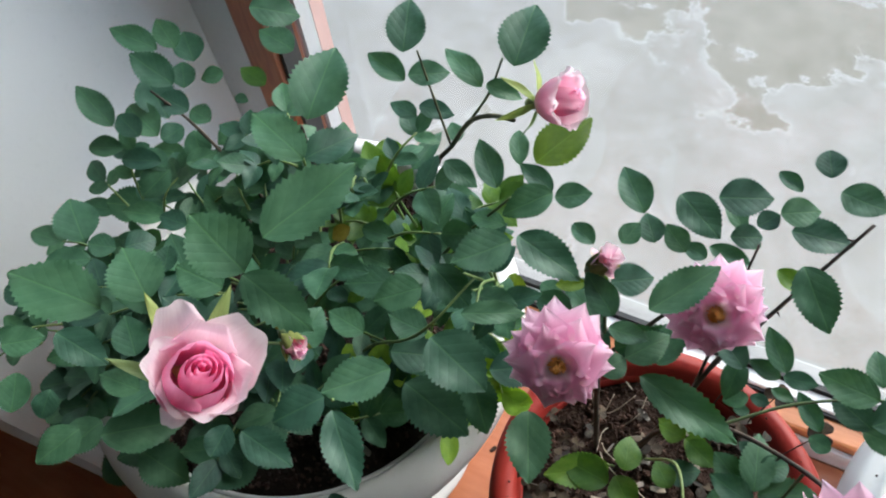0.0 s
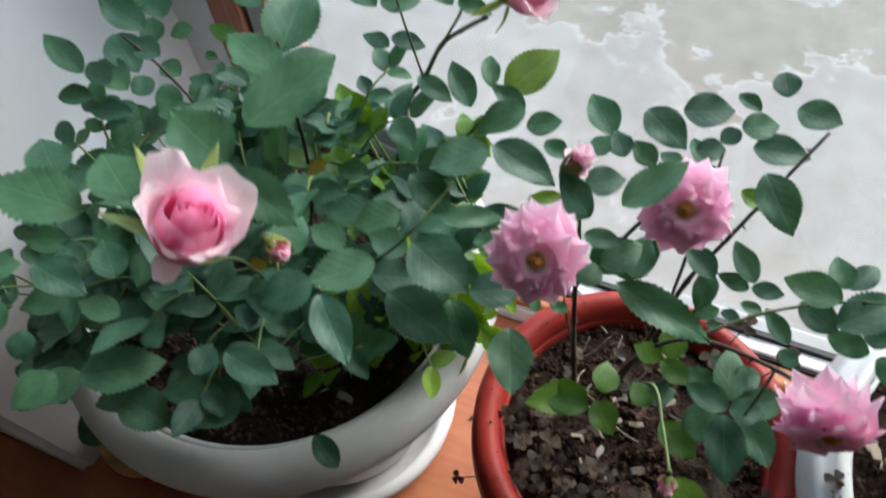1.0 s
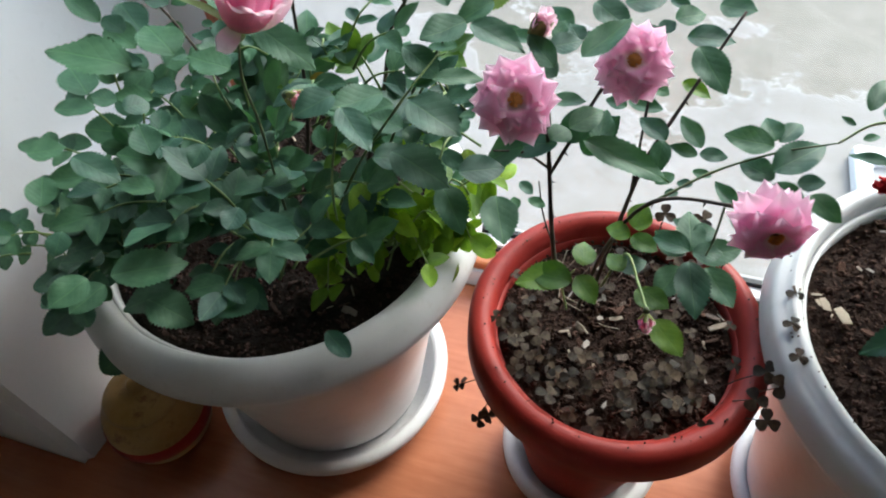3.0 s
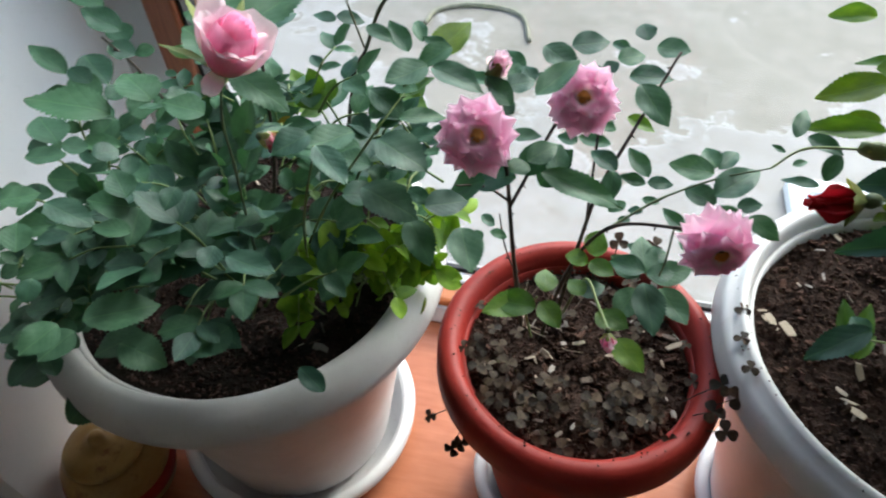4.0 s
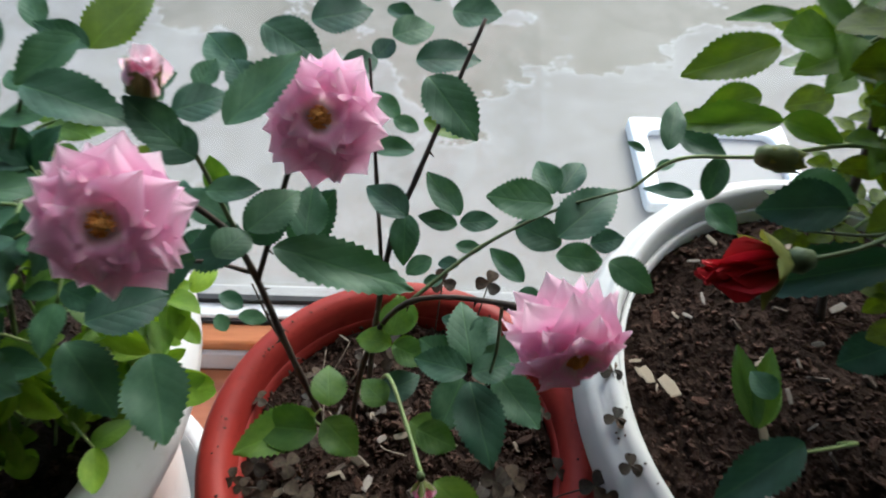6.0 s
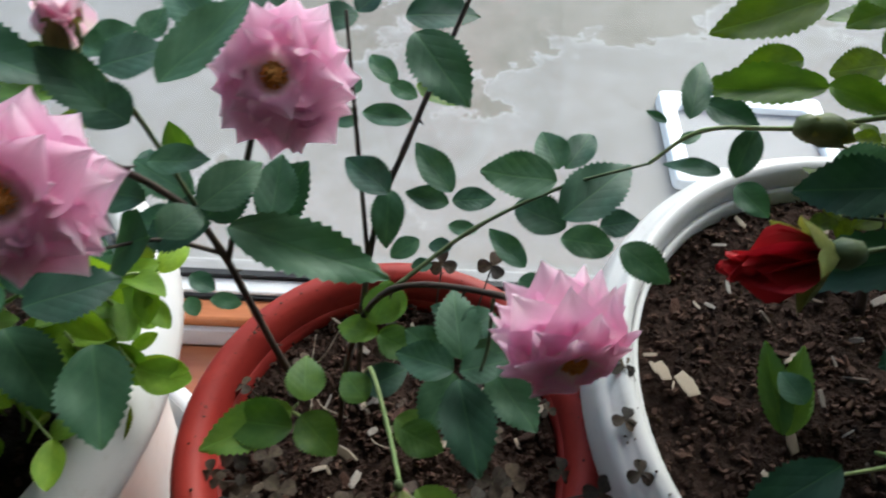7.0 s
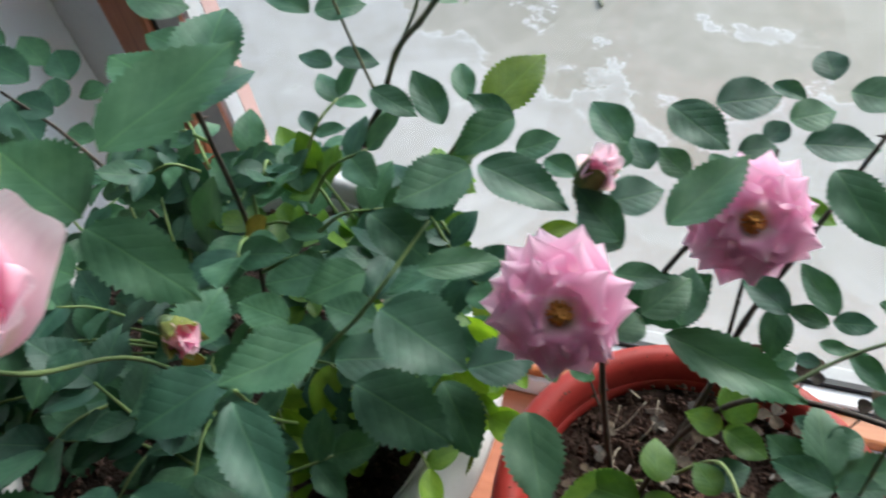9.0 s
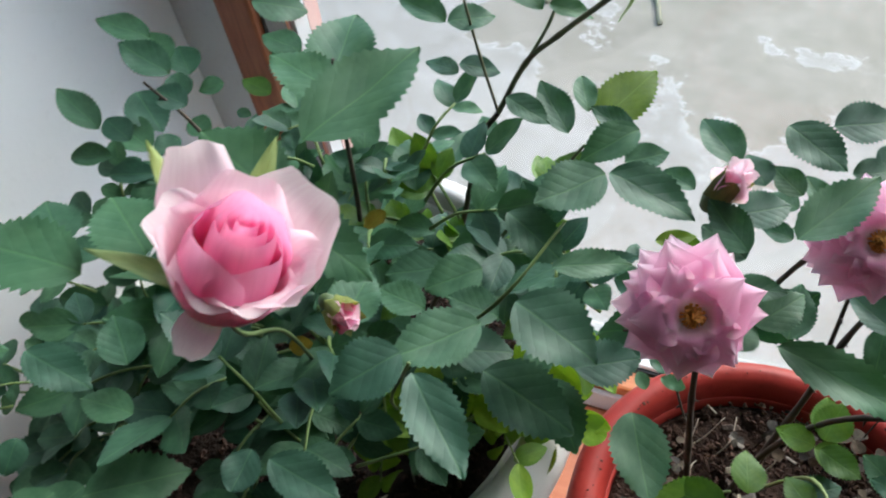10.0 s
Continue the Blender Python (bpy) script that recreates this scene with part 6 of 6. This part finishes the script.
leaf(right_rose, YOUNG, (0.159, -0.010, 0.295), (0.156, 0.026, 0.306), (-0.35, -0.29, 0.89), 0.50)
leaf(right_rose, YOUNG, (0.165, -0.007, 0.291), (0.175, 0.008, 0.299), (-0.37, -0.27, 0.89), 0.50)
leaf(right_rose, SPRING, (0.149, 0.099, 0.419), (0.109, 0.090, 0.407), (-0.19, -0.43, 0.88), 0.76)
leaf(right_rose, SPRING, (0.162, 0.114, 0.382), (0.135, 0.112, 0.375), (-0.19, -0.40, 0.89), 1.03)
leaf(right_rose, YOUNG, (0.143, 0.064, 0.409), (0.101, 0.067, 0.402), (-0.19, -0.40, 0.90), 0.50)
leaf(right_rose, YOUNG, (0.145, 0.068, 0.406), (0.167, 0.056, 0.407), (-0.23, -0.38, 0.89), 0.83)
leaf(right_rose, ROSE, (0.088, 0.033, 0.420), (0.093, 0.051, 0.429), (-0.15, -0.41, 0.90), 0.68)
leaf(right_rose, ROSE, (0.107, 0.068, 0.396), (0.126, 0.058, 0.396), (-0.17, -0.39, 0.90), 0.88)
leaf(right_rose, ROUND, (0.125, 0.061, 0.392), (0.118, 0.046, 0.384), (-0.18, -0.37, 0.91), 0.80)
leaf(right_rose, ROSE, (0.130, 0.075, 0.355), (0.109, 0.082, 0.354), (-0.16, -0.37, 0.92), 0.61)
leaf(right_rose, ROSE, (0.136, 0.071, 0.352), (0.148, 0.058, 0.350), (-0.19, -0.35, 0.92), 1.21)
leaf(right_rose, ROSE, (0.108, 0.092, 0.365), (0.100, 0.097, 0.366), (-0.14, -0.39, 0.91), 0.70)
leaf(right_rose, ROSE, (0.113, 0.085, 0.361), (0.122, 0.088, 0.364), (-0.16, -0.38, 0.91), 0.89)
leaf(right_rose, ROSE, (0.152, 0.021, 0.408), (0.124, 0.025, 0.403), (-0.22, -0.35, 0.91), 1.08)
leaf(right_rose, ROSE, (0.175, 0.081, 0.359), (0.202, 0.069, 0.362), (-0.24, -0.35, 0.90), 1.13)
leaf(right_rose, ROSE, (0.198, 0.028, 0.370), (0.134, 0.027, 0.353), (-0.23, -0.31, 0.92), 0.50)
leaf(right_rose, ROSE, (0.186, 0.019, 0.376), (0.224, 0.013, 0.386), (-0.30, -0.30, 0.91), 0.50)
leaf(right_rose, ROSE, (0.132, -0.047, 0.369), (0.102, -0.063, 0.359), (-0.19, -0.22, 0.96), 0.69)
leaf(right_rose, ROSE, (0.163, -0.003, 0.310), (0.156, 0.010, 0.312), (-0.21, -0.25, 0.94), 1.39)
leaf(right_rose, SPRING, (0.188, 0.116, 0.413), (0.159, 0.131, 0.413), (-0.23, -0.43, 0.87), 0.89)
leaf(right_rose, DEEPS, (0.191, 0.114, 0.420), (0.214, 0.111, 0.426), (-0.28, -0.42, 0.86), 1.47)
leaf(right_rose, YOUNG, (0.159, 0.114, 0.423), (0.133, 0.120, 0.420), (-0.21, -0.44, 0.87), 0.50)
leaf(right_rose, YOUNG, (0.197, 0.121, 0.439), (0.215, 0.121, 0.446), (-0.29, -0.44, 0.85), 1.38)
leaf(right_rose, DEEPS, (0.199, 0.117, 0.379), (0.178, 0.118, 0.374), (-0.24, -0.39, 0.89), 1.26)
leaf(right_rose, DEEPS, (0.207, 0.107, 0.383), (0.221, 0.106, 0.387), (-0.27, -0.38, 0.88), 1.60)
leaf(right_rose, DEEPS, (0.212, 0.093, 0.401), (0.225, 0.077, 0.398), (-0.29, -0.37, 0.88), 1.60)
leaf(right_rose, DEEPS, (0.235, 0.087, 0.375), (0.216, 0.089, 0.369), (-0.29, -0.35, 0.89), 1.60)
leaf(right_rose, DEEPS, (0.234, 0.082, 0.379), (0.254, 0.080, 0.386), (-0.31, -0.35, 0.88), 1.60)
leaf(right_rose, YOUNG, (0.235, 0.119, 0.390), (0.242, 0.127, 0.396), (-0.29, -0.39, 0.87), 1.60)
leaf(right_rose, DEEPS, (0.237, 0.112, 0.412), (0.221, 0.114, 0.408), (-0.30, -0.40, 0.87), 1.60)
leaf(right_rose, ROSE, (0.218, 0.129, 0.412), (0.198, 0.124, 0.404), (-0.27, -0.42, 0.87), 1.56)
leaf(right_rose, ROSE, (0.205, 0.142, 0.425), (0.193, 0.138, 0.420), (-0.26, -0.44, 0.86), 1.60)
leaf(right_rose, YOUNG, (0.231, 0.106, 0.439), (0.216, 0.105, 0.434), (-0.31, -0.41, 0.86), 1.60)
leaf(right_rose, YOUNG, (0.238, 0.092, 0.426), (0.227, 0.087, 0.419), (-0.32, -0.39, 0.86), 1.60)
leaf(right_rose, ROSE, (0.185, 0.151, 0.426), (0.166, 0.159, 0.425), (-0.23, -0.46, 0.86), 1.10)
leaf(right_rose, DEEPS, (0.170, 0.161, 0.424), (0.158, 0.155, 0.418), (-0.21, -0.46, 0.86), 0.69)
leaf(right_rose, YOUNG, (0.131, 0.116, 0.449), (0.107, 0.121, 0.447), (-0.18, -0.48, 0.86), 0.77)
leaf(right_rose, ROSE, (0.217, 0.017, 0.324), (0.194, 0.012, 0.316), (-0.26, -0.26, 0.93), 1.60)
leaf(right_rose, ROSE, (0.244, -0.007, 0.328), (0.218, -0.009, 0.320), (-0.29, -0.23, 0.93), 1.60)

# the lime-green trailing plant in the large white pot
lime_plant = thing("trailing_plant", "lime-green trailing plant growing over the white pot's rim", "plant")
rn = random.Random(31)
for k in range(27):
    f = k / 26
    root = (-0.175 + rn.uniform(-0.02, 0.02), 0.01 + rn.uniform(-0.03, 0.035), 0.25)
    top = (-0.192 + 0.076 * f + rn.uniform(-0.012, 0.012), -0.030 + 0.062 * f + rn.uniform(-0.018, 0.016), 0.318 + rn.uniform(-0.026, 0.036))
    end = (top[0] + rn.uniform(0.0, 0.02), top[1] + rn.uniform(-0.02, 0.012), top[2] - rn.uniform(0.004, 0.026))
    stem(lime_plant, [root, ((root[0] + top[0]) / 2, top[1], 0.29), top, end], 0.0013, 0.0008, PALE_STEM, "stalk")
    for s in range(7):
        b = Vector(top).lerp(Vector(end), s / 6) + Vector((0, 0, -0.006 * (s % 2)))
        d = Vector((rn.uniform(-0.6, 1), rn.uniform(-1, 0.8), rn.uniform(-0.9, 0.4))).normalized()
        leaf(lime_plant, LIMES, b, b + d * rn.uniform(0.009, 0.025), (rn.uniform(-0.5, 0.5), -0.4 + rn.uniform(-0.5, 0.5), 0.8))
for cx, cy, cz, r in ((-0.128, 0.012, 0.312, 0.010), (-0.121, 0.018, 0.318, 0.012), (-0.113, 0.026, 0.306, 0.009), (-0.140, 0.004, 0.306, 0.008), (-0.122, 0.008, 0.300, 0.007)):
    stem(lime_plant, [(cx - 0.03, cy - 0.01, cz - 0.03)] + [(cx + r * math.sin(0.9 * i) * (1 - 0.06 * i), cy + 0.002 * i, cz - r * math.cos(0.9 * i) * (1 - 0.06 * i)) for i in range(7)], 0.0014, 0.0008, PALE_STEM, "tendril")
for base, tip in (((-0.196, 0.020, 0.402), (-0.206, 0.014, 0.392)), ((-0.225, -0.020, 0.345), (-0.240, -0.024, 0.338))):
    leaf(left_rose, YELLOWS, base, tip, (0.1, -0.6, 0.8))


# ---- wood sorrel that seeded itself in the pots ----
sorrel = thing("wood_sorrel", "dull purple-brown wood sorrel growing among the soil of the red pot", "wood sorrel")


def clover(plant, root, top, size, tilt=(0.0, -0.3, 1.0), spin=0.0):
    """A thread-thin stalk with three broad leaflets at its end."""
    a, b = Vector(root), Vector(top)
    part("stalk", tube("stalk", [a, a.lerp(b, 0.5) + Vector((0, 0, 0.003)), b], 0.0005, 0.0004, BARK, 5, 4), plant)
    up = Vector(tilt).normalized()
    side = up.cross(Vector((0.3, 1, 0))).normalized()
    fore = up.cross(side)
    for k in range(3):
        t = spin + k * 2.094
        leaf(plant, CLOVER, b, b + (side * math.cos(t) + fore * math.sin(t)) * size, up, 1.0)


rn = random.Random(77)
for k in range(90):
    a, q = (rn.uniform(0, 6.283) if k < 40 else rn.uniform(3.3, 6.1)), 0.080 * (0.45 + 0.55 * rn.random())
    x, y = RX + q * math.cos(a), RY + q * math.sin(a)
    clover(sorrel, (x * 0.95, y * 0.95, 0.222), (x + rn.uniform(-0.008, 0.008), y + rn.uniform(-0.008, 0.008), 0.234 + rn.uniform(0, 0.016)), rn.uniform(0.0042, 0.0078), (rn.uniform(-0.4, 0.4), rn.uniform(-0.6, 0.2), 1), rn.uniform(0, 2))
for x, y, z in ((0.020, 0.085, 0.268), (0.045, 0.080, 0.275), (0.072, 0.066, 0.276), (0.090, -0.028, 0.268), (0.098, -0.038, 0.272), (0.086, -0.045, 0.262), (0.094, -0.055, 0.258)):
    clover(sorrel, (x * 0.8, y * 0.8, 0.224), (x, y, z), 0.0075, (rn.uniform(-0.3, 0.3), -0.5, 1), rn.uniform(0, 2))
for x, y, z, s in ((-0.070, -0.079, 0.218, 0.006), (-0.076, -0.082, 0.214, 0.006), (-0.097, -0.060, 0.211, 0.005)):
    clover(sorrel, (-0.066, -0.052, 0.226), (x, y, z), s, (-0.2, -0.6, 0.7), rn.uniform(0, 2))


# ---- the yard ----
def white_frame():
    """A white plastic frame with a grey panel in it, lying flat on the paving: mitred bars with rounded corners."""
    ob = thing("plastic_frame", "white plastic frame with a grey panel lying on the concrete", "frame", "", pose(1.150, 1.695, -1.188, 0, 0, -1))
    bm = bmesh.new()
    outline = []
    for half_x, half_y, corner in ((0.315, 0.238, 0.022), (0.254, 0.164, 0.045)):
        ring = []
        for cx, cy, a0 in ((1, 1, 0), (-1, 1, 90), (-1, -1, 180), (1, -1, 270)):
            for k in range(7):
                a = radians(a0 + 15 * k)
                ring.append((cx * (half_x - corner) + corner * math.cos(a), cy * (half_y - corner) + corner * math.sin(a)))
        outline.append(ring)
    rings = [[bm.verts.new((x * f, y * f, z)) for x, y in ring] for ring, z, f in ((outline[0], 0.0, 1.0), (outline[0], 0.042, 1.0), (outline[0], 0.048, 0.985), (outline[1], 0.048, 1.02), (outline[1], 0.042, 1.0), (outline[1], 0.0, 1.0))]
    for r in range(6):
        for k in range(28):
            bm.faces.new((rings[r][k], rings[r][(k + 1) % 28], rings[(r + 1) % 6][(k + 1) % 28], rings[(r + 1) % 6][k]))
    bmesh.ops.recalc_face_normals(bm, faces=list(bm.faces))
    me = bpy.data.meshes.new("bars")
    bm.to_mesh(me)
    bm.free()
    me.materials.append(BEAD)
    part("bars", me, ob)
    part("panel", boxes("panel", PANEL, (-0.253, 0.253, -0.163, 0.163, 0.012, 0.020)), ob, "dull grey panel")


white_frame()

hose = thing("garden_hose", "green-brown garden hose lying in an arc on the concrete", "hose")
part("hose", tube("hose", [(-0.89, 2.90, -1.184), (-0.86, 3.04, -1.184), (-0.73, 3.13, -1.184), (-0.53, 3.14, -1.184), (-0.38, 3.06, -1.184), (-0.31, 2.82, -1.184)], 0.014, 0.012, surface("mossy_hose_rubber", (0.17, 0.165, 0.105), (0.27, 0.25, 0.18), 22.0, 0.8), 8, 8), hose)

jar = thing("glazed_jar", "squat ochre glazed jar with a lid on the sill", "jar", "", pose(-0.402, -0.088, 0))
part("body", lathe("body", [(0, 0.001), (0.028, 0.001), (0.033, 0.004), (0.046, 0.022), (0.050, 0.044), (0.046, 0.064), (0.036, 0.078), (0.033, 0.080), (0.030, 0.078), (0.040, 0.06), (0, 0.01)], OCHRE, 48), jar)
part("lid", lathe("lid", [(0, 0.0795), (0.034, 0.0795), (0.0365, 0.083), (0.033, 0.088), (0.018, 0.094), (0.007, 0.096), (0.0075, 0.102), (0.004, 0.106), (0, 0.1065)], OCHRE, 40), jar)
part("stripe", lathe("stripe", [(0.0485, 0.034), (0.0504, 0.037), (0.0506, 0.044), (0.0500, 0.050), (0.0485, 0.052)], RED, 48), jar, "dull red painted band")


for x, y in ((-0.128, 0.046), (-0.118, -0.09), (0.125, -0.13)):
    bit = tagged(new("dry_leaf", chip_data(50, CHIP, 0.12)), "small dark scrap of dry leaf on the sill", "leaf litter", "scraps on the sill")
    bit.matrix_basis = pose(x, y, 0.0012, 0, 0, 90 * x / 0.1) @ Matrix.Diagonal((0.008, 0.008, 0.008, 1))
for x, y in ((0.100, 0.020), (0.098, -0.004), (0.101, -0.026)):
    clover(sorrel, (x + 0.006, y - 0.004, 0.284), (x, y, 0.2895), 0.0055, (-0.1, -0.1, 1), x * 90)
